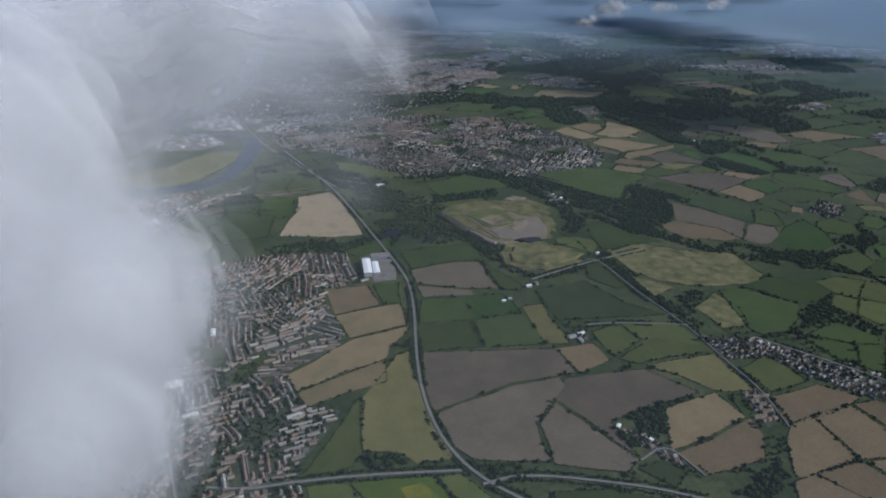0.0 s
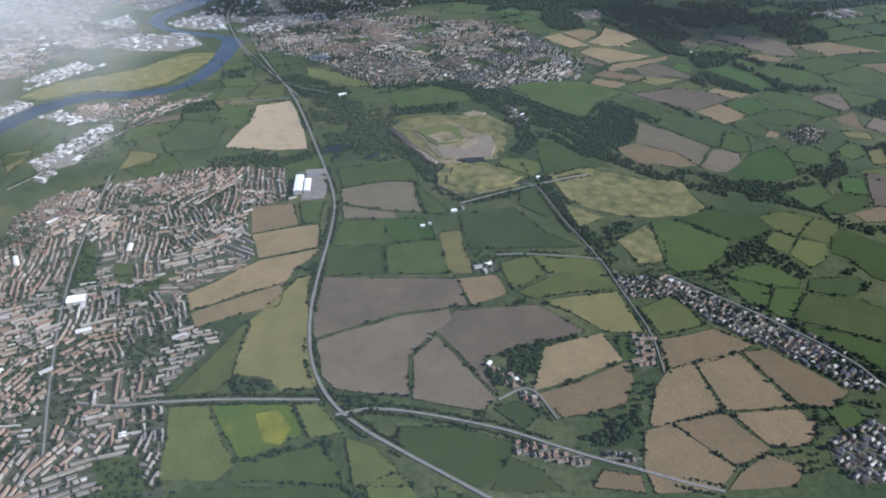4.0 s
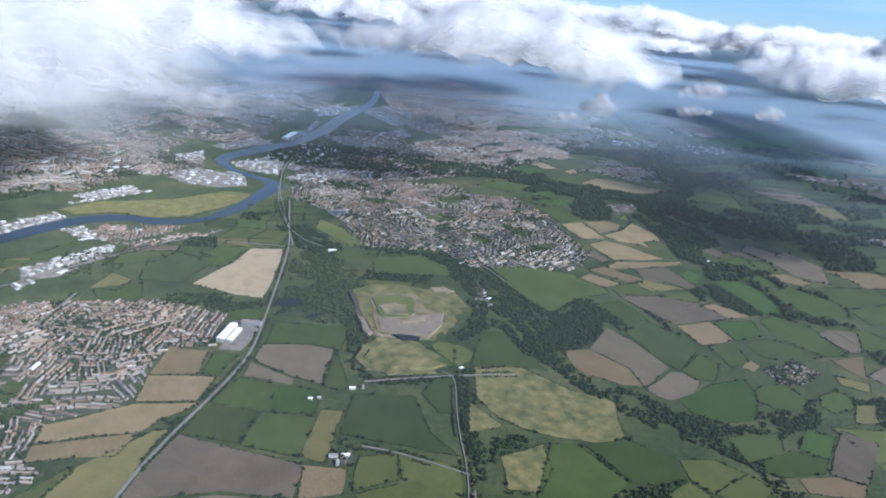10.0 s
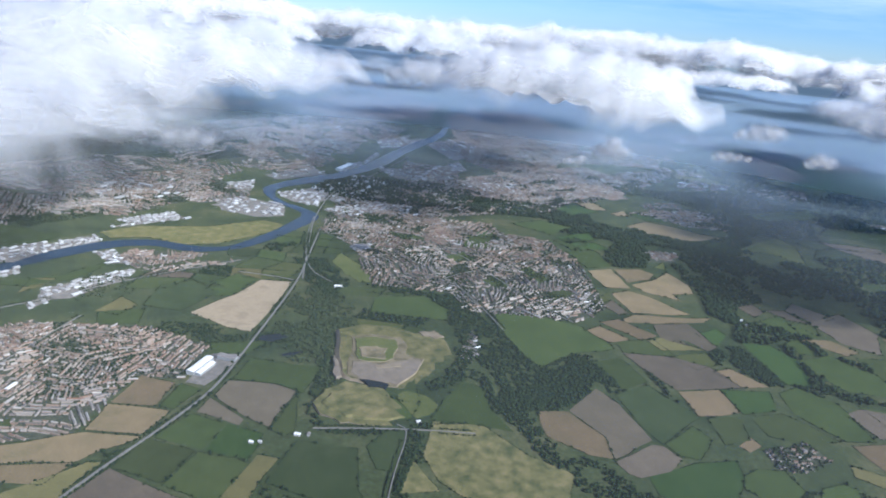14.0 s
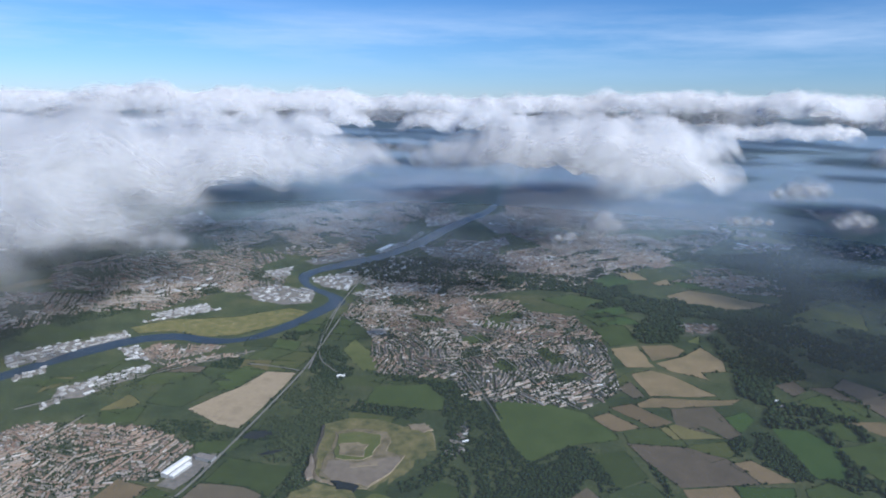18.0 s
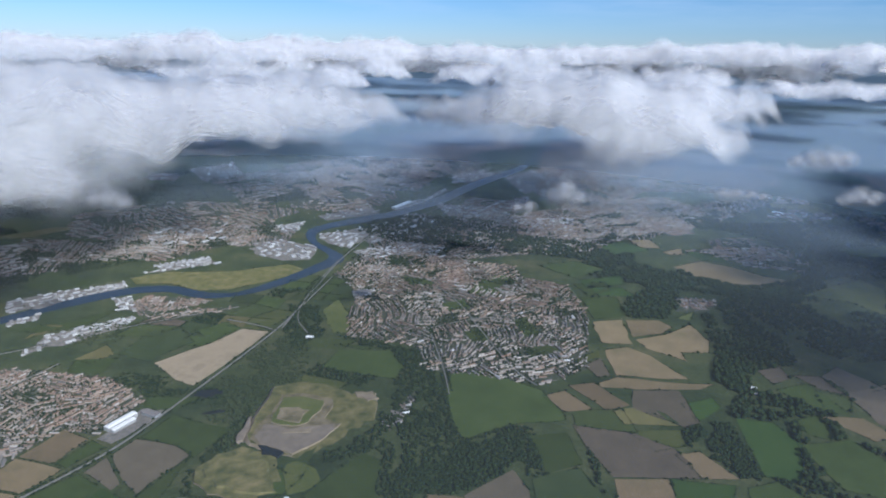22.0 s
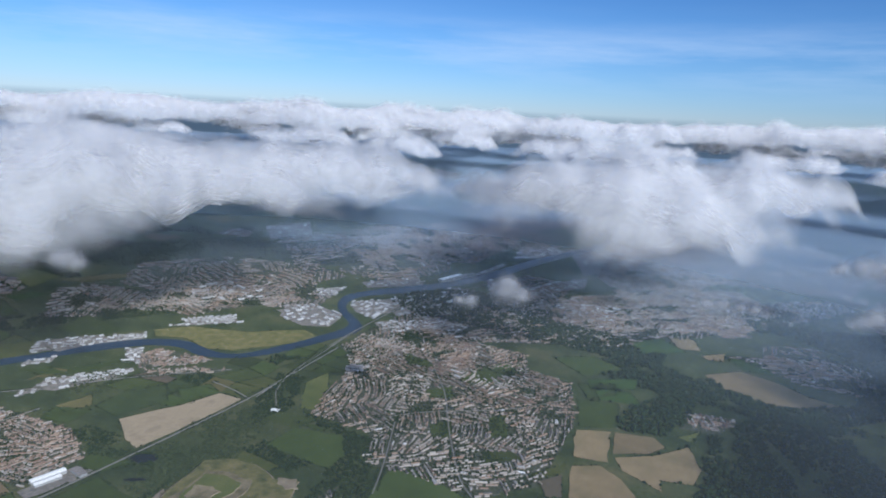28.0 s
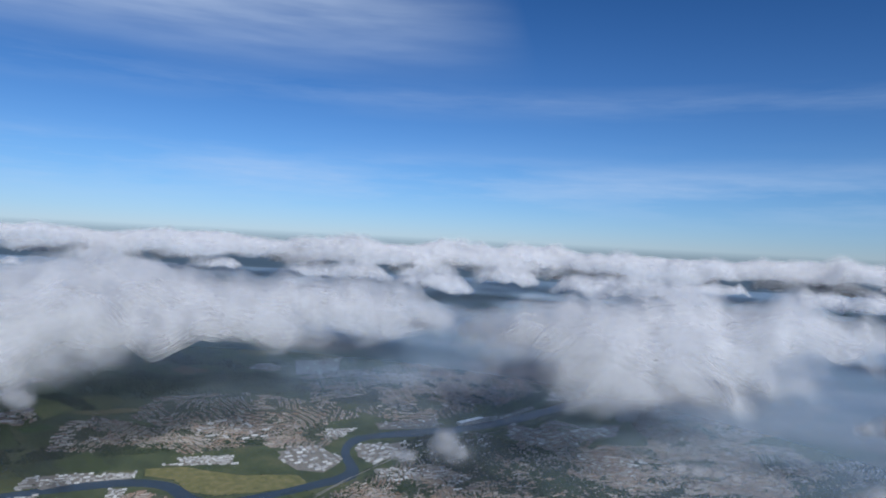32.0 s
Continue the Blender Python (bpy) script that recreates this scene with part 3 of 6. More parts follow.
field("tan", [(374, 821), (412, 853), (435, 814), (397, 781)])
field("lime", [(414, 854), (463, 881), (469, 841), (438, 813)])
field("brown", [(304, 877), (360, 903), (399, 903), (436, 871), (372, 823), (347, 840)])
field("tan", [(404, 893), (421, 913), (463, 893), (437, 872)])
field("green", [(278, 831), (306, 861), (342, 823), (323, 788), (300, 814)])
field("grass", [(405, 783), (435, 807), (445, 766), (424, 743)])
field("grass", [(444, 812), (475, 838), (525, 815), (497, 787), (461, 784)])
field("green", [(472, 884), (491, 911), (530, 897), (558, 835), (530, 818), (486, 845)])
field("tan", [(535, 813), (573, 841), (562, 779), (547, 796)])
field("oliv2", [(529, 775), (561, 774), (557, 753), (531, 757)])
field("brown", [(535, 876), (552, 901), (585, 908), (575, 851), (562, 843)])
field("lime", [(431, 1000), (465, 1014), (497, 989), (510, 923), (479, 911), (456, 953)])
field("green", [(493, 987), (533, 1032), (596, 996), (589, 952), (540, 936)])
field("straw", [(502, 1060), (538, 1085), (570, 1066), (554, 1042)])
field("brown", [(515, 1134), (559, 1203), (603, 1151), (597, 1075), (552, 1084)])
field("green", [(453, 1091), (477, 1131), (525, 1086), (503, 1070)])
field("tan", [(435, 749), (445, 772), (455, 761), (445, 744)])
field("green", [(142, 887), (163, 916), (245, 919), (289, 889), (294, 880), (253, 835), (233, 784), (200, 809), (160, 853)])
field("tan", [(251, 908), (265, 935), (307, 919), (286, 894)])
field("tan", [(262, 948), (282, 973), (335, 952), (320, 925)])
field("greyb", [(325, 985), (365, 1018), (406, 965), (398, 945), (339, 949)])
field("oliv2", [(325, 930), (343, 956), (392, 946), (345, 912)])
field("olive", [(353, 901), (394, 939), (408, 915), (388, 886)])
field("straw", [(286, 974), (297, 1002), (359, 1035), (393, 1060), (384, 1036), (329, 991), (294, 969)])
field("straw", [(256, 1061), (275, 1088), (307, 1083), (366, 1053), (345, 1036), (295, 1006)])
field("straw", [(275, 1117), (301, 1162), (314, 1214), (353, 1175), (363, 1140), (335, 1117), (348, 1098), (297, 1100)])
field("straw", [(205, 1135), (234, 1167), (277, 1101), (244, 1078)])
field("straw", [(238, 1171), (275, 1200), (299, 1189), (295, 1157), (268, 1123)])
field("greyb", [(255, 1005), (261, 1037), (290, 1002), (282, 987)])
field("olive", [(239, 1007), (249, 1060), (259, 1040), (251, 1007)])
field("lime", [(377, 991), (400, 1026), (413, 1011), (403, 965)])
field("brown", [(301, 885), (354, 899), (414, 870), (415, 861), (366, 818), (349, 831)])
field("brown", [(388, 884), (408, 913), (454, 887), (453, 878), (421, 866)])
field("tan", [(368, 814), (409, 848), (426, 830), (380, 793)])
field("lime", [(412, 851), (454, 874), (456, 855), (428, 832)])
field("green", [(273, 846), (297, 880), (341, 830), (327, 805), (298, 825)])
field("dkgrn", [(332, 796), (352, 823), (378, 791), (325, 748), (320, 766)])
field("green", [(433, 991), (475, 1025), (510, 941), (520, 907), (503, 915), (484, 930), (467, 951), (439, 969)])
field("green", [(508, 984), (524, 1009), (552, 965), (570, 947), (544, 926), (522, 951)])
field("green", [(483, 1035), (498, 1061), (520, 1032), (518, 1017), (498, 1013)])
field("green", [(452, 1094), (471, 1135), (488, 1123), (489, 1099), (464, 1079)])
field("brown", [(458, 1142), (485, 1161), (506, 1138), (521, 1131), (491, 1125)])
field("brown", [(486, 1160), (497, 1202), (551, 1175), (524, 1137)])
field("brown", [(528, 1137), (552, 1165), (557, 1103), (529, 1109)])
field("straw", [(511, 1065), (523, 1090), (559, 1083), (561, 1059), (535, 1037)])
field("brown", [(423, 1128), (442, 1157), (459, 1134), (447, 1103)])
field("grass", [(486, 1118), (523, 1125), (527, 1093), (503, 1080)])
field("straw", [(208, 1451), (236, 1518), (295, 1519), (345, 1504), (388, 1511), (350, 1443), (312, 1421), (255, 1426)])
field("straw", [(74, 1572), (111, 1598), (151, 1552), (120, 1529)])
field("straw", [(162, 1527), (181, 1576), (200, 1535), (179, 1518)])
field("green", [(113, 1256), (148, 1300), (172, 1268), (155, 1222)])
field("green", [(146, 1210), (191, 1245), (233, 1185), (201, 1145)])
field("lime", [(135, 1266), (181, 1292), (214, 1268), (167, 1235)])
field("lime", [(187, 1557), (237, 1586), (278, 1546), (239, 1525)])
field("olive", [(413, 1441), (477, 1599), (519, 1564), (530, 1436), (477, 1464)])
field("green", [(-15, 855), (39, 893), (85, 866), (98, 836), (65, 824), (4, 809)])
field("green", [(-35, 864), (-1, 882), (30, 891), (6, 874)])
field("olive", [(-144, 943), (-160, 993), (-91, 950), (-44, 904), (-64, 891)])
field("lime", [(44, 1490), (69, 1556), (138, 1522), (99, 1454)])
field("straw", [(59, 1554), (60, 1631), (144, 1580), (146, 1547)])
field("lime", [(110, 1283), (157, 1348), (177, 1310), (137, 1254)])
field("green", [(142, 1228), (160, 1263), (191, 1296), (205, 1267), (165, 1211)])
field("dkgrn", [(171, 1203), (191, 1226), (233, 1179), (212, 1154)])
field("olive", [(293, 1226), (303, 1265), (312, 1228)])
field("greyb", [(254, 1008), (267, 1036), (291, 1006), (274, 981)])
field("olive", [(-77, 318), (-55, 385), (-49, 380), (-48, 350), (-45, 327), (-52, 315), (-82, 309)])
field("oliv2", [(-51, 388), (-48, 393), (-30, 440), (-19, 445), (-11, 397), (4, 345), (13, 321), (-10, 317), (-19, 327), (-45, 331)])
field("straw", [(-113, 418), (-68, 466), (-19, 485), (-35, 452), (-38, 435), (-71, 418), (-101, 398)])
field("straw", [(-100, 395), (-69, 415), (-38, 434), (-35, 405), (-59, 395), (-89, 378)])
field("straw", [(-89, 506), (-31, 524), (-24, 486), (-71, 468)])
field("tan", [(-106, 558), (-65, 563), (-49, 523), (-89, 509)])
field("green", [(-61, 564), (-35, 566), (-32, 527), (-47, 524)])
field("brown", [(-9, 442), (97, 441), (106, 408), (56, 398), (1, 368), (-2, 373), (-8, 405)])
field("brown", [(2, 365), (57, 394), (92, 403), (95, 392), (83, 374), (69, 353), (73, 315), (26, 319), (14, 331)])
field("brown", [(71, 351), (85, 373), (127, 316), (118, 305), (75, 313)])
field("brown", [(86, 377), (97, 402), (157, 412), (189, 383), (143, 366), (118, 350), (128, 318)])
field("green", [(-39, 639), (6, 648), (38, 659), (50, 606), (17, 608), (-24, 595)])
field("greyb", [(-26, 591), (17, 607), (43, 609), (60, 545), (34, 548), (-18, 563)])
field("grass", [(47, 606), (82, 552), (79, 541), (62, 544)])
field("greyb", [(-18, 558), (34, 544), (36, 535), (-11, 533)])
field("green", [(-12, 530), (24, 532), (35, 493), (-14, 487)])
field("lime", [(26, 532), (62, 535), (75, 501), (37, 493)])
field("grass", [(-16, 484), (31, 490), (39, 447), (-10, 443)])
field("grass", [(34, 490), (77, 499), (89, 448), (41, 446)])
field("oliv2", [(77, 510), (95, 515), (106, 468), (108, 449), (89, 450)])
field("dkgrn", [(93, 541), (142, 558), (171, 513), (199, 494), (135, 487), (105, 485), (98, 514)])
field("tan", [(96, 441), (127, 449), (135, 424), (109, 408)])
field("olive", [(130, 465), (155, 479), (166, 452), (140, 429)])
field("olive", [(156, 478), (204, 483), (212, 445), (177, 456), (168, 453)])
field("olive", [(142, 426), (177, 455), (209, 468), (217, 437), (156, 419)])
field("oliv2", [(160, 416), (218, 433), (232, 386), (203, 384), (180, 405)])
field("olive", [(231, 413), (257, 431), (275, 399), (241, 384)])
field("tan", [(239, 381), (281, 395), (298, 380), (240, 350)])
field("green", [(209, 379), (217, 381), (217, 360), (210, 356)])
field("dkgrn", [(124, 304), (137, 313), (151, 302), (144, 293), (127, 296)])
field("grass", [(351, 423), (375, 459), (426, 465), (444, 440), (397, 381), (377, 371)])
field("grass", [(380, 361), (401, 384), (423, 381), (408, 342), (378, 335)])
field("green", [(171, 708), (195, 709), (219, 674), (247, 653), (211, 643), (175, 620)])
field("tip", [(178, 628), (219, 648), (269, 627), (312, 623), (321, 574), (309, 557), (244, 548), (219, 555), (193, 578)])
field("tip", [(189, 569), (219, 549), (224, 545), (199, 526)])
field("tip", [(229, 507), (258, 536), (269, 506), (265, 478), (241, 472)])
field("dkgrn", [(150, 592), (167, 600), (187, 548), (169, 542), (147, 564)])
field("pale", [(-181, 696), (-178, 786), (-184, 830), (-144, 845), (-116, 782), (-82, 689), (-115, 686)])
field("dkgrn", [(-280, 745), (-259, 781), (-200, 765), (-194, 695), (-245, 684)])
field("green", [(-234, 788), (-227, 832), (-188, 831), (-183, 781)])
field("lime", [(-42, 847), (32, 875), (89, 837), (73, 805), (2, 774), (-28, 808)])
field("straw", [(66, 1573), (101, 1617), (148, 1587), (146, 1535)])
field("straw", [(161, 1539), (182, 1587), (201, 1548), (185, 1519)])
field("lime", [(97, 1269), (141, 1315), (188, 1293), (169, 1236)])
field("green", [(127, 1196), (197, 1265), (224, 1222), (196, 1159), (181, 1154)])
field("green", [(10, 1319), (53, 1376), (124, 1363), (99, 1289)])
field("grass", [(105, 1266), (136, 1316), (184, 1298), (139, 1249)])
field("lime", [(-30, 1200), (-2, 1252), (30, 1231), (8, 1191)])
field("rough", [(-522, 846), (-501, 911), (-422, 980), (-376, 1071), (-317, 1069), (-326, 996), (-346, 917), (-380, 889), (-450, 875), (-487, 838)])
field("green", [(-1466, 2089), (-1619, 2394), (-1434, 2538), (-1280, 2357), (-1295, 2128)])
field("lime", [(-799, 659), (-811, 708), (-780, 727), (-768, 673)])
field("oliv2", [(-870, 749), (-859, 867), (-825, 915), (-825, 803)])
field("green", [(-13, 814), (-35, 862), (14, 895), (61, 885), (98, 852), (73, 816), (32, 804)])
field("lime", [(531, 2292), (713, 2722), (911, 2698), (864, 2445), (650, 2273)])
field("green", [(409, 1767), (567, 1950), (586, 1867), (470, 1730)])
field("lime", [(551, 2333), (741, 2770), (901, 2512), (729, 2263)])
field("tan", [(34, 1569), (112, 1547), (118, 1502), (66, 1506)])
field("green", [(-31, 1192), (21, 1213), (40, 1153), (-4, 1124)])
field("green", [(-136, 955), (-100, 935), (-77, 901), (-104, 908)])
field("oliv2", [(-430, 669), (-403, 689), (-395, 652), (-396, 627)])
field("green", [(-452, 627), (-410, 703), (-406, 769), (-380, 711), (-406, 648)])
field("grass", [(-255, 691), (-245, 758), (-228, 791), (-178, 734), (-206, 690)])
field("green", [(-230, 801), (-229, 851), (-173, 864), (-183, 782)])
field("green", [(-26, 605), (-28, 655), (17, 667), (47, 647), (45, 607)])
field("green", [(-439, 718), (-403, 741), (-385, 695), (-395, 652)])
field("green", [(-274, 644), (-233, 677), (-207, 643), (-246, 620)])
field("grass", [(-214, 437), (-239, 488), (-229, 490), (-202, 448), (-197, 427)])
field("dkgrn", [(127, 308), (140, 316), (158, 298), (144, 289), (126, 295)])
field("tan", [(178, 254), (185, 266), (205, 264), (206, 253)])
field("yellow", [(-19, 297), (-6, 301), (6, 286), (3, 274), (-8, 276), (-14, 286)], 0.52, False)

# ---- river, ponds and roads ----
BANK_NEAR = [(-475, 641), (-475, 678), (-470, 716), (-463, 755), (-455, 796), (-441, 826), (-408, 858), (-361, 862), (-328, 882), (-307, 910), (-294, 944), (-291, 1008), (-299, 1089), (-303, 1143), (-334, 1174), (-386, 1189), (-445, 1203), (-487, 1236), (-505, 1281), (-489, 1342), (-463, 1424), (-460, 1538), (-461, 1671), (-504, 1850), (-530, 2028), (-549, 2220)]
BANK_FAR = [(-502, 649), (-503, 688), (-502, 728), (-495, 768), (-485, 809), (-469, 840), (-438, 873), (-402, 884), (-365, 889), (-326, 911), (-319, 949), (-321, 1019), (-333, 1097), (-340, 1136), (-361, 1161), (-413, 1175), (-468, 1197), (-522, 1239), (-536, 1283), (-533, 1347), (-520, 1424), (-499, 1499), (-502, 1629), (-528, 1752), (-560, 1924), (-581, 2101), (-598, 2295)]
BANK_NEAR = [(-600, -300), (-520, 150), (-490, 420)] + BANK_NEAR + [(-700, 2650), (-900, 2900)]
BANK_FAR = [(-640, -300), (-560, 150), (-530, 420)] + BANK_FAR + [(-735, 2700), (-935, 2960)]


def rounded_line(pts, times=2):
    for _ in range(times):
        out = [pts[0]]
        for p, q in zip(pts, pts[1:]):
            out += [(0.75 * p[0] + 0.25 * q[0], 0.75 * p[1] + 0.25 * q[1]), (0.25 * p[0] + 0.75 * q[0], 0.25 * p[1] + 0.75 * q[1])]
        pts = out + [pts[-1]]
    return pts


RIVER = rounded_line(BANK_NEAR) + rounded_line(BANK_FAR)[::-1]
rv, rf = draped(RIVER, 0.5)
tagged(new("river", mesh("river", rv, rf, WATER)), "broad dark blue river winding through the valley", "river", kind="structure")


PONDS = []


def pond(x, y, rx, ry, turn, label):
    pts = []
    for k in range(22):
        an = 2 * math.pi * k / 22
        r = 0.8 + 0.4 * float(lattice(k * 0.7, x, 4))
        u, v = rx * r * math.cos(an), ry * r * math.sin(an)
        pts.append((x + u * math.cos(turn) - v * math.sin(turn), y + u * math.sin(turn) + v * math.cos(turn)))
    PONDS.append(pts)
    v, f = draped(pts, 0.7)
    tagged(new("pond", mesh("pond", v, f, POOL)), label, "pond", kind="structure")


def road(width, pts, verge=True):
    pts = rounded_line([tuple(map(float, p)) for p in pts])
    left, right = [], []
    for i, p in enumerate(pts):
        q, o = pts[min(i + 1, len(pts) - 1)], pts[max(i - 1, 0)]
        dx, dy = q[0] - o[0], q[1] - o[1]
        n = math.hypot(dx, dy) or 1
        left.append((p[0] - dy / n * width, p[1] + dx / n * width))
        right.append((p[0] + dy / n * width, p[1] - dx / n * width))
    verts, faces = [], []
    for i in range(len(pts)):
        for p in (left[i], right[i]):
            verts.append((p[0], p[1], float(height(*p)) + 0.75))
        for p in (left[i], right[i]):
            verts.append((p[0], p[1], float(height(*p)) - 0.3))
    for i in range(len(pts) - 1):
        k, n = 4 * i, 4 * i + 4
        faces += [(k, k + 1, n + 1, n), (k, n, n + 2, k + 2), (k + 1, k + 3, n + 3, n + 1)]
    tagged(new("road", mesh("road", verts, faces, ASPHALT)), "worn grey asphalt road between verges", "road", kind="structure")
    ROADS.append(pts)


ROADS = []
road(1.04, [(130, 240), (104, 255), (79, 269)] + [(44, 290), (21, 312), (3, 345), (-9, 391), (-15, 448), (-18, 509), (-26, 572), (-59, 657), (-138, 853), (-181, 931), (-254, 1067)])
road(0.88, [(-137, 304), (-112, 301), (-88, 305), (-44, 309), (18, 310)])
road(0.88, [(30, 298), (55, 306)] + [(121, 294), (141, 288), (177, 275), (208, 267), (228, 261), (248, 257)])
road(0.42, [(235, 346), (235, 386), (223, 427), (212, 475), (186, 536), (167, 604), (153, 606)])
road(0.56, [(128, 315), (148, 330), (163, 301)])
road(0.72, [(-372, 591), (-351, 649), (-327, 745), (-264, 882)])
road(0.56, [(213, 476), (154, 480), (127, 477)])
road(0.88, [(-138, 853), (-181, 851), (-233, 840)])
road(0.56, [(219, 631), (167, 606), (93, 563)])
road(0.90, [(-138, 863), (-233, 1009), (-321, 1148), (-411, 1342), (-423, 1530), (-477, 1828)])
road(0.62, [(-280, 626), (-245, 510), (-211, 416), (-170, 329), (-127, 248)])
road(0.62, [(-65, 1127), (24, 1073), (87, 1020), (142, 979), (202, 936), (235, 925)])
road(0.62, [(32, 968), (51, 1020), (115, 1104), (138, 1195)])
road(0.62, [(-93, 871), (-162, 904), (-255, 1032), (-322, 1149)])
road(0.64, [(261, 458), (317, 414), (362, 372), (374, 343)])
road(0.56, [(49, 964), (129, 889), (169, 846)])
pond(-51, 689, 16, 10, 0.6, "small dark pond among scrub by the road")
pond(-8, 667, 13, 3.5, 0.9, "narrow dark pool fringed with reeds")

# ---- landfill quarry ----
def bench(name, poly, z, batter, mat, parent, label, top=None):
    """A flat-topped bank with sloping sides on the outline, its crest slightly uneven."""
    px0, py0 = parent.location.x, parent.location.y
    outline = wavy(poly, 5.0, 6.0, 3)
    cx, cy = sum(p[0] for p in outline) / len(outline), sum(p[1] for p in outline) / len(outline)
    n = len(outline)
    verts = [(x - px0, y - py0, -2.0) for x, y in outline]
    for x, y in outline:
        d = math.hypot(x - cx, y - cy) or 1
        verts.append((x - px0 - (x - cx) / d * batter, y - py0 - (y - cy) / d * batter, z + 0.5 * float(lattice(x * 0.3, y * 0.3, 8))))
    faces = [(k, (k + 1) % n, n + (k + 1) % n, n + k) for k in range(n)]
    faces += [tuple(n + i for i in t) for t in earcut([v[:2] for v in verts[n:]])]
    idx = [0] * n + [1 if top else 0] * (len(faces) - n)
    part(name, mesh(name, verts, faces, [mat, top] if top else mat, index=idx), parent, label)


def place(name, poly, label, category):
    cx, cy = sum(p[0] for p in poly) / len(poly), sum(p[1] for p in poly) / len(poly)
    ob = new(name)
    ob.location = (cx, cy, float(height(cx, cy)))
    return tagged(ob, label, category)


RIM = [(1, 736), (14, 761), (41, 779), (83, 783), (104, 803), (130, 777), (149, 751), (151, 729), (142, 702), (144, 686), (136, 662), (128, 658), (110, 649), (89, 648), (75, 647), (65, 650), (49, 667), (34, 686)]
pit = place("quarry", RIM, "terraced sandy landfill quarry with a grey stone floor", "quarry")
bench("rim", RIM, 1.2, 5, SAND, pit, "rough grass rim", FIELD["tip"])
bench("sand_bench", [(24, 730), (40, 748), (74, 762), (91, 747), (100, 728), (121, 731), (124, 718), (127, 690), (124, 660), (107, 656), (85, 651), (69, 653), (56, 671), (44, 699)], 1.9, 3, SAND, pit, "bare sandy bench", FIELD["spoil"])
bench("terrace", [(32, 725), (45, 740), (73, 751), (86, 736), (94, 709), (89, 696), (74, 686), (63, 684), (51, 695)], 2.7, 2.5, SAND, pit, "overgrown worked terrace", FIELD["olive"])
bench("terrace", [(47, 708), (63, 724), (77, 727), (88, 702), (62, 691)], 3.5, 2.0, SAND, pit, "upper grassed terrace", FIELD["spoil"])
bench("stone_floor", [(58, 679), (82, 690), (104, 715), (116, 727), (123, 720), (127, 690), (123, 663), (106, 658), (84, 653), (68, 658)], 2.3, 2.5, SAND, pit, "grey crushed stone", STONE)
bench("ramp", [(83, 685), (104, 704), (108, 699), (87, 680)], 3.0, 0.8, SAND, pit, "sandy haul ramp")
bench("rubble_bank", [(35, 683), (52, 669), (67, 649), (64, 643), (48, 662)], 1.8, 1.5, STONE, pit, "pale tipped rubble")
bench("sump", [(85, 653), (97, 658), (114, 661), (115, 652), (99, 646)], 2.6, 0.3, POOL, pit, "dark rain water")
bench("spoil_heap", [(83, 783), (98, 800), (116, 791), (110, 778), (93, 776)], 2.0, 2, SAND, pit, "pale spoil heap")
LENS = [(73, 596), (71, 616), (78, 638), (92, 642), (114, 647), (127, 638), (147, 626), (159, 620), (149, 607), (127, 593), (108, 586), (86, 589)]
tip_base = place("landfill_mound", LENS, "low grassed-over tip ringed by a sandy haul track", "mound")
bench("track", [(70, 594), (66, 620), (74, 643), (90, 647), (114, 652), (128, 642), (148, 631), (163, 621), (151, 602), (129, 588), (109, 581), (86, 583)], 0.8, 0.5, SAND, tip_base, "sandy haul track", FIELD["tip"])
bench("grass_cap", LENS, 2.2, 6, FIELD["tip"], tip_base, "yellowing rough grass")
bench("scrub_bank", [(127, 650), (132, 662), (155, 666), (172, 657), (175, 642), (165, 621), (149, 629), (133, 640)], 1.4, 3, FIELD["dkgrn"], tip_base, "dark rough grass bank", FIELD["olive"])

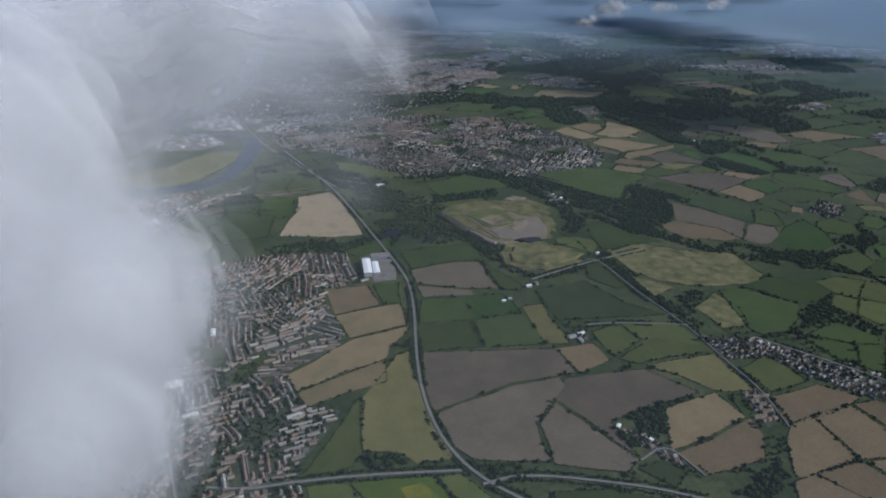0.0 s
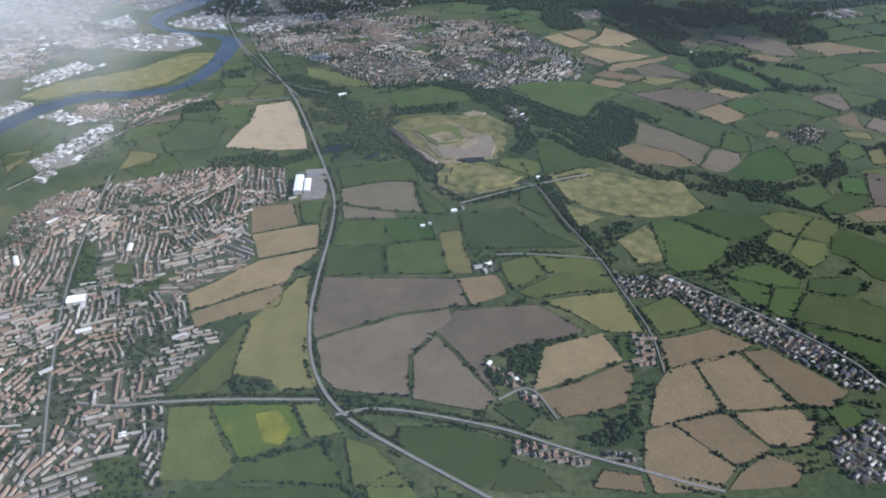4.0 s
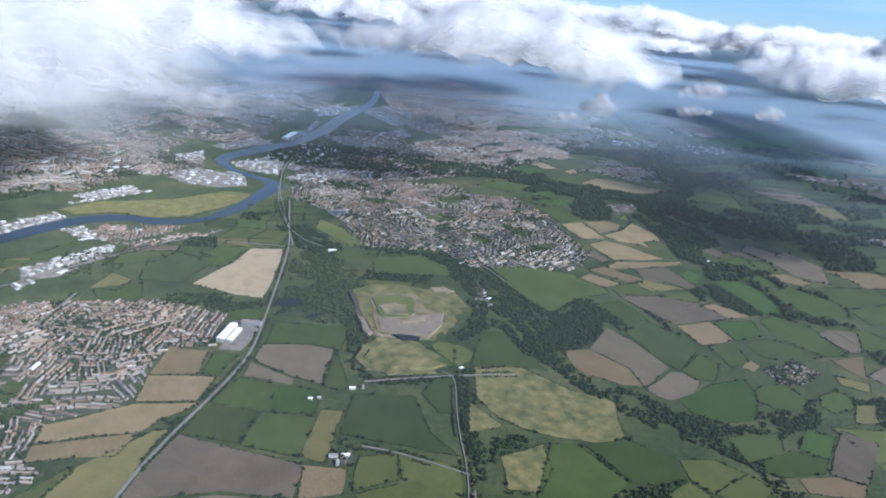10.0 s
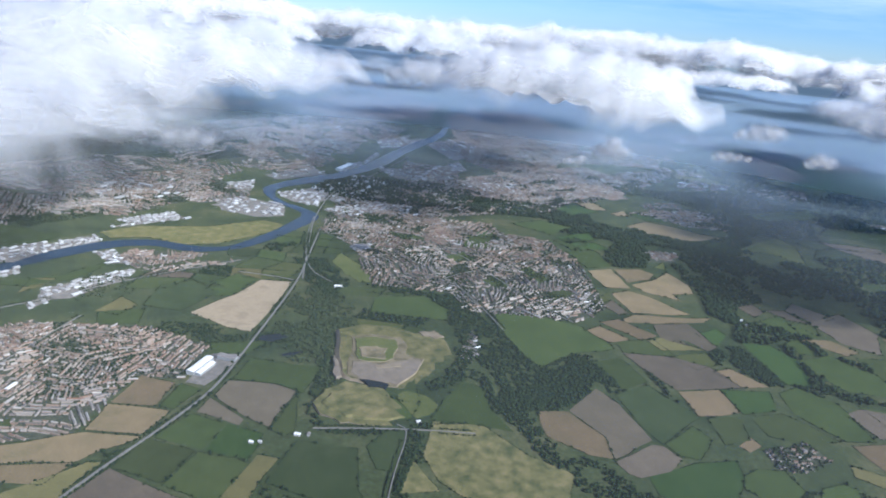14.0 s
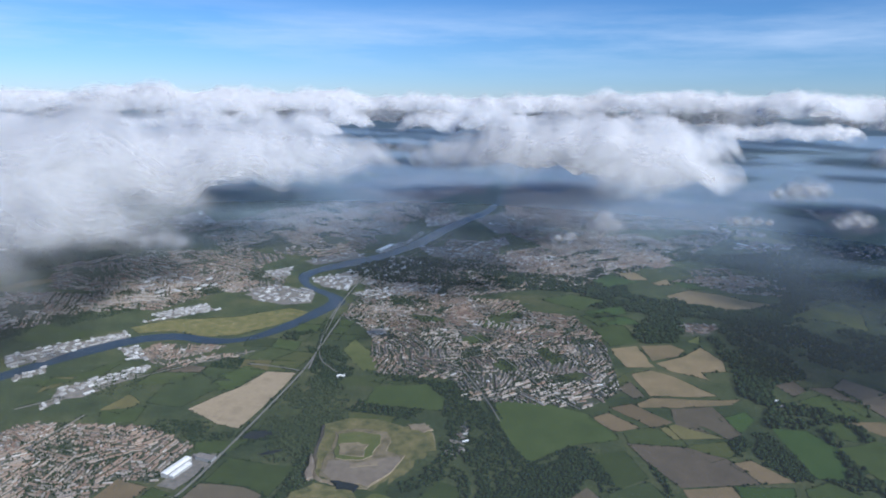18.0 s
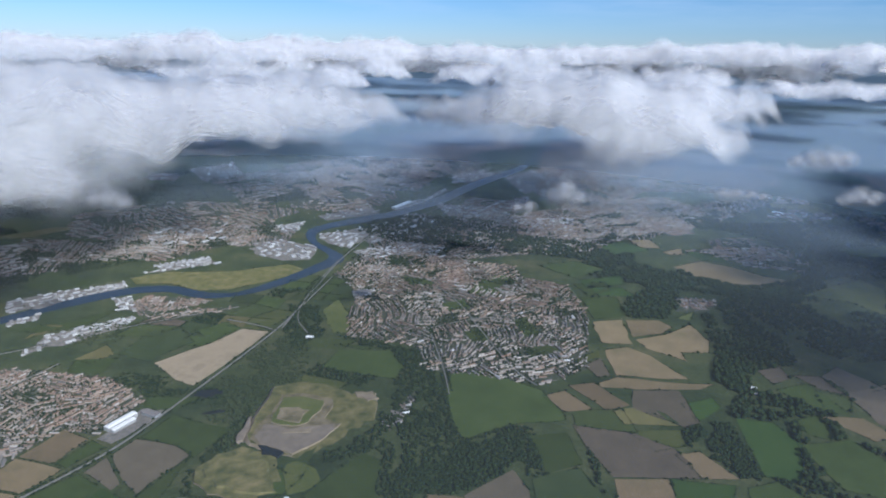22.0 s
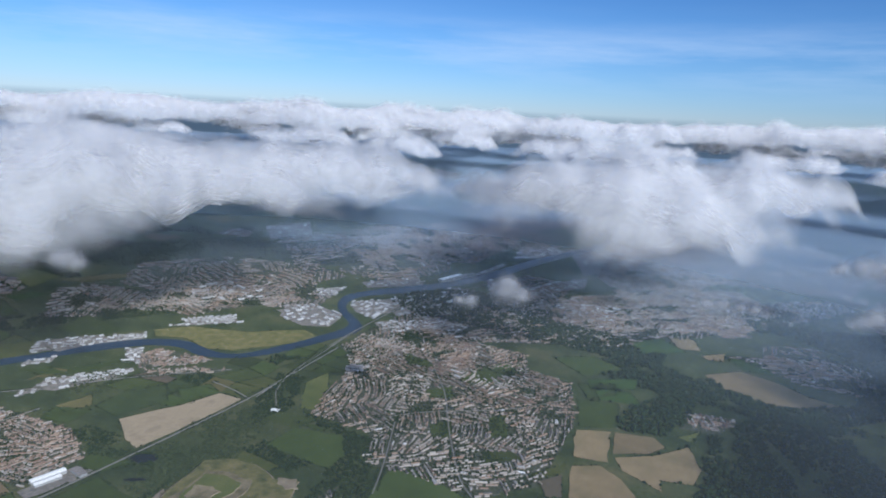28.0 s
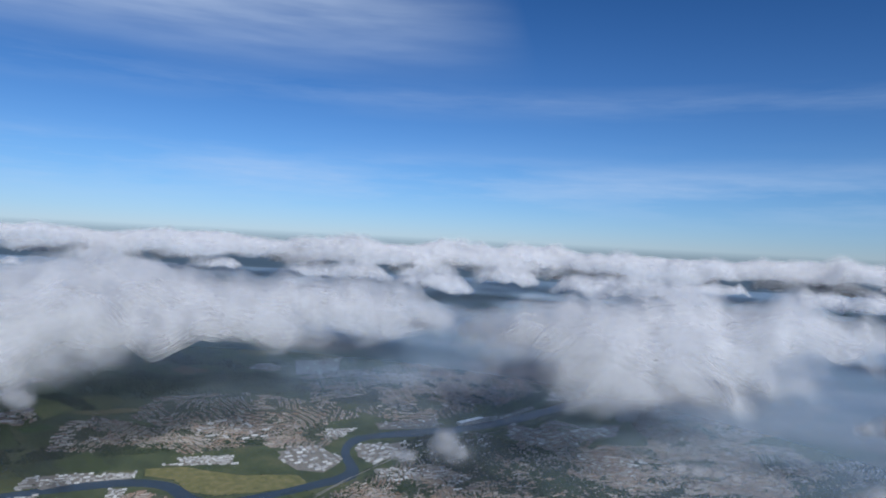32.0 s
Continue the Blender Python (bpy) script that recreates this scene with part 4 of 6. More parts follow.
# ---- towns ----
TOWNS = {
    "far_o": [(-922, 946), (-894, 1129), (-743, 1311), (-649, 1340), (-638, 1146), (-682, 954), (-791, 859)],
    "far_p": [(-930, 1605), (-914, 1873), (-691, 1743), (-703, 1495)],
    "far_q": [(-242, 1463), (-126, 1672), (4, 1469), (-67, 1360)],
    "far_r": [(-813, 747), (-770, 861), (-656, 897), (-641, 780), (-670, 701)],
    "town_a": [(-331, 544), (-289, 599), (-188, 644), (-96, 640), (-66, 570), (-108, 557), (-95, 515), (-74, 460), (-115, 422), (-93, 381), (-65, 373), (-83, 323), (-80, 307), (-80, 305), (-60, 254), (-44, 222), (-105, 215), (-158, 215), (-319, 378), (-285, 405)],
    "town_b": [(-306, 1148), (-235, 1231), (-177, 1261), (-23, 1293), (26, 1240), (105, 1249), (188, 1153), (233, 1060), (262, 998), (242, 933), (212, 919), (112, 878), (54, 922), (-40, 892), (-88, 939), (-146, 1022), (-237, 1076)],
    "estate_r": [(-413, 789), (-423, 828), (-320, 878), (-327, 828), (-353, 770)],
    "estate_s": [(-349, 768), (-313, 837), (-268, 885), (-264, 849), (-310, 787)],
    "village_r": [(456, 754), (492, 793), (516, 772), (492, 738), (468, 729)],
    "linear": [(214, 475), (223, 454), (261, 457), (318, 419), (364, 376), (372, 351), (364, 338), (350, 342), (320, 372), (287, 395), (259, 429), (223, 424)],
    "red_estate": [(220, 382), (235, 385), (233, 353), (220, 345)],
    "hamlet": [(118, 344), (131, 346), (148, 330), (161, 313), (151, 309), (134, 327)],
    "row_s": [(135, 283), (158, 282), (180, 273), (177, 266), (155, 270), (137, 275)],
    "farm": [(108, 461), (124, 468), (128, 455), (112, 449)],
    "far_c": [(-233, 1645), (-122, 1732), (5, 1865), (202, 2201), (222, 2081), (165, 1776), (95, 1582), (-18, 1551), (-140, 1523)],
    "far_d": [(192, 1567), (297, 1708), (388, 1703), (397, 1572), (312, 1552)],
    "far_e": [(266, 1305), (315, 1341), (321, 1277), (282, 1249)],
    "far_f": [(-1053, 1353), (-1035, 1532), (-1092, 1817), (-938, 2111), (-774, 2156), (-601, 1723), (-699, 1596), (-730, 1377), (-759, 1261)],
    "far_g": [(-1306, 2287), (-1256, 2877), (-905, 2908), (-734, 2493), (-859, 2282), (-1042, 2110)],
    "far_h": [(-552, 2247), (-501, 2615), (-227, 2469), (156, 2379), (176, 2182), (-71, 2102), (-297, 2057)],
    "far_i": [(417, 2111), (571, 2231), (568, 2051), (459, 2000)],
    "far_j": [(-651, 895), (-670, 1094), (-644, 1250), (-537, 1188), (-567, 1023), (-566, 920)],
    "far_k": [(-242, 2456), (-166, 2908), (144, 2566), (207, 2343), (24, 2390)],
    "far_l": [(-923, 2074), (-710, 2242), (-643, 2050), (-700, 1723)],
    "far_m": [(-829, 800), (-724, 899), (-708, 1071), (-650, 1201), (-562, 1069), (-617, 889), (-714, 747)],
    "far_n": [(-362, 1330), (-277, 1607), (-190, 1707), (88, 1710), (48, 1444), (-102, 1305), (-209, 1152), (-308, 1165)],
    "south_v": [(185, 280), (206, 282), (209, 272), (205, 268), (186, 274)],
    "south_e": [(318, 298), (351, 315), (375, 306), (371, 275), (321, 268), (314, 282)],
    "edge_w": [(-324, 561), (-314, 593), (-279, 587), (-258, 558), (-252, 510)],
    "estate_e": [(266, 1295), (314, 1335), (322, 1319), (314, 1281), (279, 1272)],
    "far_s": [(197, 1685), (271, 1746), (381, 1610), (362, 1563), (312, 1544), (236, 1597)],
    "far_t": [(-275, 1888), (-105, 2055), (58, 1791), (-20, 1726), (-92, 1710)],
    "far_u": [(43, 1772), (101, 1851), (170, 1699), (133, 1644)],
    "red_b": [(-170, 1202), (-175, 1260), (-91, 1250), (-39, 1187), (-63, 1149)],
    "north_b": [(-268, 1078), (-259, 1143), (-248, 1213), (-158, 1167), (-142, 1096), (-176, 1053)],
    "far_v": [(-606, 1065), (-574, 1210), (-568, 1264), (-484, 1158), (-532, 1080)],
    "far_w": [(-896, 1505), (-798, 1763), (-577, 1615), (-562, 1420), (-693, 1342)],
    "far_x": [(-753, 912), (-718, 988), (-630, 972), (-647, 880)],
    "far_y": [(-955, 1533), (-921, 1823), (-655, 1735), (-614, 1595), (-716, 1447)],
    "far_aa": [(-755, 2695), (-643, 3448), (-198, 2791), (-83, 2126), (-143, 1756), (-336, 1919)],
    "far_bb": [(-458, 1759), (-298, 1785), (-155, 1437), (-259, 1398)],
    "far_cc": [(-241, 1685), (-29, 2045), (155, 1895), (73, 1592), (-91, 1479)],
    "strip_r": [(134, 830), (154, 797), (167, 749), (154, 753), (137, 801)],
}
STYLE = {  # roof, row spacing, share of plots built
    "town_a": ("mix", 7.6, 0.93), "town_b": ("mix", 9.0, 0.9), "estate_e": ("mix", 7.5, 0.95), "red_b": ("red", 6.5, 0.95), "north_b": ("mix", 8.5, 0.85), "estate_r": ("red", 6.5, 0.95), "estate_s": ("red", 9.0, 0.7), "village_r": ("mix", 10.0, 0.6), "linear": ("grey", 5.0, 0.92),
    "red_estate": ("red", 6.0, 0.97), "hamlet": ("mix", 7.0, 0.8), "row_s": ("red", 4.5, 0.95), "farm": ("grey", 8.0, 0.5), "strip_r": ("grey", 10.0, 0.6), "south_v": ("mix", 5.0, 0.9), "south_e": ("grey", 5.0, 0.95), "edge_w": ("red", 7.5, 0.9)}
ROOFS = {"mix": ROOF_MIX, "red": ROOF_RED, "grey": ROOF_GREY, "pale": ROOF_PALE}


def house_parts(w, d, eave, ridge):
    o = 0.22
    wall_v = [(-w, -d, -0.6), (w, -d, -0.6), (w, d, -0.6), (-w, d, -0.6), (-w, -d, eave), (w, -d, eave), (w, d, eave), (-w, d, eave), (-w, 0, ridge - 0.08), (w, 0, ridge - 0.08)]
    wall_f = [(0, 1, 5), (0, 5, 4), (2, 3, 7), (2, 7, 6), (1, 2, 6), (1, 6, 5), (3, 0, 4), (3, 4, 7), (5, 6, 9), (7, 4, 8)]
    s = (ridge - eave) / d
    roof_v = [(-w - o, -d - o, eave - o * s), (w + o, -d - o, eave - o * s), (w + o, 0, ridge), (-w - o, 0, ridge), (-w - o, d + o, eave - o * s), (w + o, d + o, eave - o * s)]
    roof_f = [(0, 1, 2), (0, 2, 3), (3, 2, 5), (3, 5, 4)]
    return np.array(wall_v), np.array(wall_f), np.array(roof_v), np.array(roof_f)


STREETS = []
TONES = {"mix": (0.45, 0.15, 0.25, 0.15), "red": (0.15, 0.85, 0.0, 0.0), "grey": (0.15, 0.05, 0.4, 0.4)}      # shares of mixed, red, grey and pale streets
TONE_NAMES = ("mix", "red", "grey", "pale")
BUILT = []                     # outlines kept clear of trees and far fields
# quarters of the two towns: centre, direction of their streets, roof tone
QUARTERS = {"town_a": [
    (-210, 515, -1.26, 0), (-217, 492, -1.16, 0), (-200, 630, -1.4, 1), (-170, 575, 1.08, 1), (-132, 558, 1.81, 1), (-96, 595, -1.24, 1), (-129, 519, 1.01, 2), (-102, 499, 0.98, 2), (-122, 485, 0.53, 2),
    (-101, 447, 0.35, 0), (-172, 491, -1.17, 0), (-265, 483, 1.9, 1), (-278, 523, 1.13, 1), (-275, 560, 1.86, 1), (-116, 379, 2.24, 0), (-98, 382, 2.04, 2), (-148, 373, 0.48, 0), (-191, 393, 1.88, 2),
    (-124, 346, 0.61, 0), (-83, 353, 0.51, 2), (-158, 346, 0.92, 1), (-95, 278, 1.97, 0), (-80, 281, 1.97, 2), (-138, 315, 0.6, 0), (-181, 543, -1.15, 0), (-202, 539, -1.31, 0), (-216, 612, -1.46, 1),
    (-267, 465, 1.84, 1), (-263, 432, 1.9, 1), (-212, 382, 0.6, 2), (-192, 304, 1.4, 1), (-107, 268, 1.47, 0), (-84, 276, 1.63, 2), (-138, 328, 0.24, 1), (-158, 268, 1.51, 0), (-236, 357, 0.43, 0),
    (-229, 520, 1.02, 0), (-176, 260, 1.55, 1), (-138, 289, 1.74, 1),
], "town_b": [
    (-33, 1036, 1.72, 3), (-56, 1008, 2.44, 0), (-76, 982, -0.81, 0), (-50, 934, 1.82, 1), (-3, 948, 2.79, 0), (80, 933, -0.82, 2), (100, 948, 2.13, 2), (120, 962, -1.35, 2), (138, 899, 1.11, 2),
    (-99, 1193, 1.85, 1), (28, 1147, 1.74, 3), (69, 1130, 1.51, 1), (105, 1120, 1.49, 1), (122, 1025, 2.36, 2), (157, 966, 1.17, 3), (185, 933, 1.14, 3), (205, 970, 1.05, 3), (226, 979, 1.09, 3),
    (175, 1072, 1.35, 2), (188, 1116, 2.18, 2), (190, 1144, 2.16, 0), (182, 1034, 1.83, 2), (225, 1027, 1.39, 3), (210, 911, 1.11, 3), (233, 939, 1.03, 3), (259, 979, 1.25, 3), (-219, 1092, 1.94, 0),
    (-124, 1117, 0.11, 1), (-51, 1251, 1.53, 0), (29, 1112, -0.06, 0), (25, 1041, 1.02, 0), (145, 1138, 1.97, 1), (48, 930, 1.46, 2), (-159, 1031, 1.72, 0), (6, 988, 2.24, 2), (55, 992, 2.37, 0),
    (114, 1224, 1.53, 1),
]}
PARKS = [
    [(-106, 260), (-80, 264), (-59, 242), (-83, 234)],
    [(82, 994), (91, 1024), (126, 993), (111, 974)], [(172, 997), (194, 1027), (215, 1024), (194, 985)], [(114, 1068), (122, 1092), (168, 1049), (155, 1032)], [(-10, 1064), (5, 1100), (39, 1076), (17, 1048)], [(-26, 1175), (5, 1226), (38, 1216), (10, 1153)], [(-161, 1139), (-101, 1145), (-71, 1132), (-114, 1109)], [(-243, 487), (-227, 495), (-196, 440), (-208, 425)], [(-161, 418), (-138, 451), (-128, 444), (-149, 408)], [(-193, 458), (-175, 462), (-159, 430), (-175, 431)],
]
for green_space in PARKS:
    field("grass", green_space, 0.40, False)


def near_line(x, y, lines, dist):
    hit = np.zeros(len(x), bool)
    for pts in lines:
        for p, q in zip(pts, pts[1:]):
            box = np.flatnonzero((x > min(p[0], q[0]) - dist) & (x < max(p[0], q[0]) + dist) & (y > min(p[1], q[1]) - dist) & (y < max(p[1], q[1]) + dist))
            if box.size:
                dx, dy = q[0] - p[0], q[1] - p[1]
                t = np.clip(((x[box] - p[0]) * dx + (y[box] - p[1]) * dy) / (dx * dx + dy * dy + 1e-9), 0, 1)
                hit[box] |= np.hypot(x[box] - p[0] - t * dx, y[box] - p[1] - t * dy) < dist
    return hit


def plots(key, poly):
    """Terraces in pairs along their streets, quarter by quarter: x, y, turn, tone and half the length of each."""
    style, spacing, share = STYLE.get(key, ("mix", 9.0, 0.8))
    r = np.random.default_rng(sum(map(ord, key)))
    px, py = [p[0] for p in poly], [p[1] for p in poly]
    x0, x1, y0, y1 = min(px), max(px), min(py), max(py)
    far = key.startswith("far")
    block = 75.0 if far else 34.0
    if far:
        spacing *= 1.45
    small = key in ("linear", "south_e", "south_v", "row_s", "hamlet", "village_r", "farm")
    turn0 = math.atan2(poly[1][1] - poly[0][1], poly[1][0] - poly[0][0])
    quarters = QUARTERS.get(key)
    if quarters is None:
        k = max(1, int((x1 - x0) * (y1 - y0) / block ** 2))
        same = 0.1 if key in ("red_estate", "linear", "estate_e", "red_b") else 1
        quarters = [(r.uniform(x0, x1), r.uniform(y0, y1), turn0 + (r.choice([0, math.pi / 2]) + r.uniform(-0.45, 0.45)) * same, r.choice(4, p=TONES[style])) for _ in range(k)]
    else:                                                        # side streets within each quarter
        quarters = quarters + [(q[0] + r.uniform(-20, 20), q[1] + r.uniform(-20, 20), q[2] + r.choice([0, math.pi / 2]) + r.uniform(-0.35, 0.35), q[3]) for q in quarters]
    centres = np.array([q[:2] for q in quarters], float)
    reach = block * (2.2 if key in QUARTERS else 1.5)
    sites = []
    for b, (qx, qy, turn, tone) in enumerate(quarters):
        ct, st = math.cos(turn), math.sin(turn)
        bend, phase = r.uniform(0.5, 2.5), r.uniform(0, 6.3)

        def spot(u, v):
            w = v + bend * np.sin(u * 0.07 + phase)
            return qx + u * ct - w * st, qy + u * st + w * ct

        def mine(x, y):
            ok = np.hypot(x[:, None] - centres[None, :, 0], y[:, None] - centres[None, :, 1]).argmin(1) == b
            ok &= inside(poly, x, y)
            if ok.any():
                for park in PARKS:
                    ok &= ~inside(park, x, y)
                ok[ok] = fbm(x[ok] / 38.0, y[ok] / 38.0, 31, 2) < (0.68 if far else 0.78)
            return ok
        pitch = spacing * r.uniform(0.9, 1.15)
        wide = 2.1 * (1.5 if far else 1.0)
        v = -reach
        while v < reach:
            u = np.arange(-reach, reach, 2.6)                    # the street, then a row on each side of it
            x, y = spot(u, np.full(u.size, v))
            ok = mine(x, y)
            if not ok.any():
                v += pitch + wide
                continue
            slope = turn + np.arctan(bend * 0.07 * np.cos(u * 0.07 + phase))
            STREETS.append(np.stack([x[ok], y[ok], slope[ok], np.full(ok.sum(), 1.6 if far else 1.0)], 1))
            for side in (-1, 1):
                u0 = -reach + r.uniform(0, 8)
                rows = []
                while u0 < reach:
                    ln = r.uniform(1.8, 3.4) if small else r.choice([r.uniform(2.4, 5), r.uniform(5, 10), r.uniform(9, 15)], p=[0.5, 0.38, 0.12]) * (1.5 if far else 1.0)
                    if r.random() < share:
                        rows.append((u0 + ln / 2, v + side * wide * r.uniform(0.9, 1.15), ln / 2))
                    u0 += ln + r.choice([0.7, 1.4, 3.5])
                rows = np.array(rows)
                x, y = spot(rows[:, 0], rows[:, 1])
                ok = mine(x, y)
                slope = turn + np.arctan(bend * 0.07 * np.cos(rows[:, 0] * 0.07 + phase))
                mixed_tone = np.where(r.random(len(rows)) < 0.42, r.integers(0, 4, len(rows)), tone)
                sites.append(np.stack([x, y, slope + np.where((rows[:, 2] < 2.5) & (r.random(len(rows)) < 0.4), math.pi / 2, 0), mixed_tone, rows[:, 2]], 1)[ok])
            v += pitch + wide
    s = np.concatenate(sites)
    s = s[~near_line(s[:, 0], s[:, 1], ROADS, 2.6)]
    return s[~inside(RIVER, s[:, 0], s[:, 1])]


near_sites = []
for town, (key, poly) in enumerate(TOWNS.items()):
    BUILT.append(poly)
    sites = plots(key, poly)
    style = STYLE.get(key, ("mix", 10.0, 0.8))[0]
    far = key.startswith("far")
    v, f = draped(wavy(poly, 6.0), 0.15 + 0.004 * town)
    tagged(new("pavement", mesh("pavement", v, f, GARDEN)), "town gardens, yards and streets", "pavement", kind="structure")
    if key in ("town_a", "red_estate", "hamlet", "south_e", "row_s", "farm", "linear", "south_v"):
        want = {"town_a": 50, "linear": 30, "red_estate": 22}.get(key, 12)
        near = np.zeros(len(sites), bool)
        near[np.argsort(np.abs(sites[:, 1] - 300), kind="stable")[:want]] = True
        for x, y, t, tone, half in sites[near]:                 # single houses of each terrace
            n = max(1, int(half / 1.18))
            for i in range(n):
                o = (i - (n - 1) / 2) * 2 * half / n
                near_sites.append((TONE_NAMES[int(tone)], x + o * math.cos(t), y + o * math.sin(t), t))
        sites = sites[~near]
    V, Fc, I, off = [], [], [], 0
    r = np.random.default_rng(len(key) + 5)
    for x, y, t, tone, half in sites:
        sc = 1.0 if not far else r.uniform(1.3, 1.7)
        hall = r.random() < 0.012
        deep = r.uniform(0.72, 0.98) * sc
        eave = r.uniform(1.2, 1.6) * sc ** 0.5
        wv, wf, rv_, rf_ = house_parts(half * (1.3 if hall else 1.0), deep * (2.2 if hall else 1.0), eave, eave + deep * 0.75)
        z = float(height(x, y)) + 0.2
        ct, st = math.cos(t), math.sin(t)
        for vv, ff, mi in ((wv, wf, 0), (rv_, rf_, 5 if hall else 1 + int(tone))):
            V.append(np.stack([x + vv[:, 0] * ct - vv[:, 1] * st, y + vv[:, 0] * st + vv[:, 1] * ct, z + vv[:, 2]], 1))
            Fc.append(ff + off)
            I.append(np.full(len(ff), mi))
            off += len(vv)
    if V:
        ob = new("houses", bulk("houses", np.concatenate(V), np.concatenate(Fc), [WALL, ROOF_MIX, ROOF_RED, ROOF_GREY, ROOF_PALE, SHED], index=np.concatenate(I)))
        words = {"mix": "rows of brick and rendered houses with mixed tile roofs", "red": "estate of red-roofed brick houses in rows", "grey": "rows of terraced houses with grey slate roofs"}
        tagged(ob, words[style] + (" in a distant suburb" if far else ""), "houses", kind="stuff")

ss_ = np.concatenate(STREETS)
ss_ = ss_[~inside(RIVER, ss_[:, 0], ss_[:, 1])]
corner = np.array([(-1.4, -0.42), (1.4, -0.42), (1.4, 0.42), (-1.4, 0.42)])
sx = ss_[:, 0, None] + corner[None, :, 0] * np.cos(ss_[:, 2, None]) - corner[None, :, 1] * np.sin(ss_[:, 2, None]) * ss_[:, 3, None]
sy = ss_[:, 1, None] + corner[None, :, 0] * np.sin(ss_[:, 2, None]) + corner[None, :, 1] * np.cos(ss_[:, 2, None]) * ss_[:, 3, None]
sz = height(sx, sy) + 0.45 + 0.0001 * (np.arange(len(ss_)) % 97)[:, None]
street = new("road", bulk("road", np.stack([sx.ravel(), sy.ravel(), sz.ravel()], 1), np.arange(sx.size).reshape(-1, 4), PAVED))
tagged(street, "pale worn residential streets between the house rows", "road", kind="structure")

# single houses of the streets that lie nearest
house_mesh = []
for k in range(3):
    wv, wf, rv_, rf_ = house_parts(1.18, 1.0 + 0.12 * k, 1.4 + 0.08 * k, 2.2 + 0.12 * k)
    walls = mesh("wall", wv, wf, WALL)
    chim = mesh("chimney", [(sx * 0.18 + 0.8, sy * 0.15, z) for z in (1.7, 2.7 + 0.1 * k) for sx, sy in ((-1, -1), (1, -1), (1, 1), (-1, 1))],
                [(4, 5, 6, 7), (0, 1, 5, 4), (1, 2, 6, 5), (2, 3, 7, 6), (3, 0, 4, 7)], WALL)
    house_mesh.append((walls, {s: mesh("roof", rv_, rf_, m) for s, m in ROOFS.items()}, chim))
HOUSE_LABEL = {"mix": "small brick house with a weathered tile roof", "red": "brick estate house with a red tile roof", "grey": "terraced house with a grey slate roof", "pale": "terraced house with a pale weathered roof"}
for i, (style, x, y, t) in enumerate(near_sites[:340]):
    h = new("house")
    h.matrix_world = pose(x, y, float(height(x, y)) + 0.2, 0, 0, math.degrees(t))
    tagged(h, HOUSE_LABEL[style], "house", "houses of the near streets")
    w, r_, c = house_mesh[i % 3]
    part("wall", w, h)
    part("roof", r_[style], h)
    part("chimney", c, h)

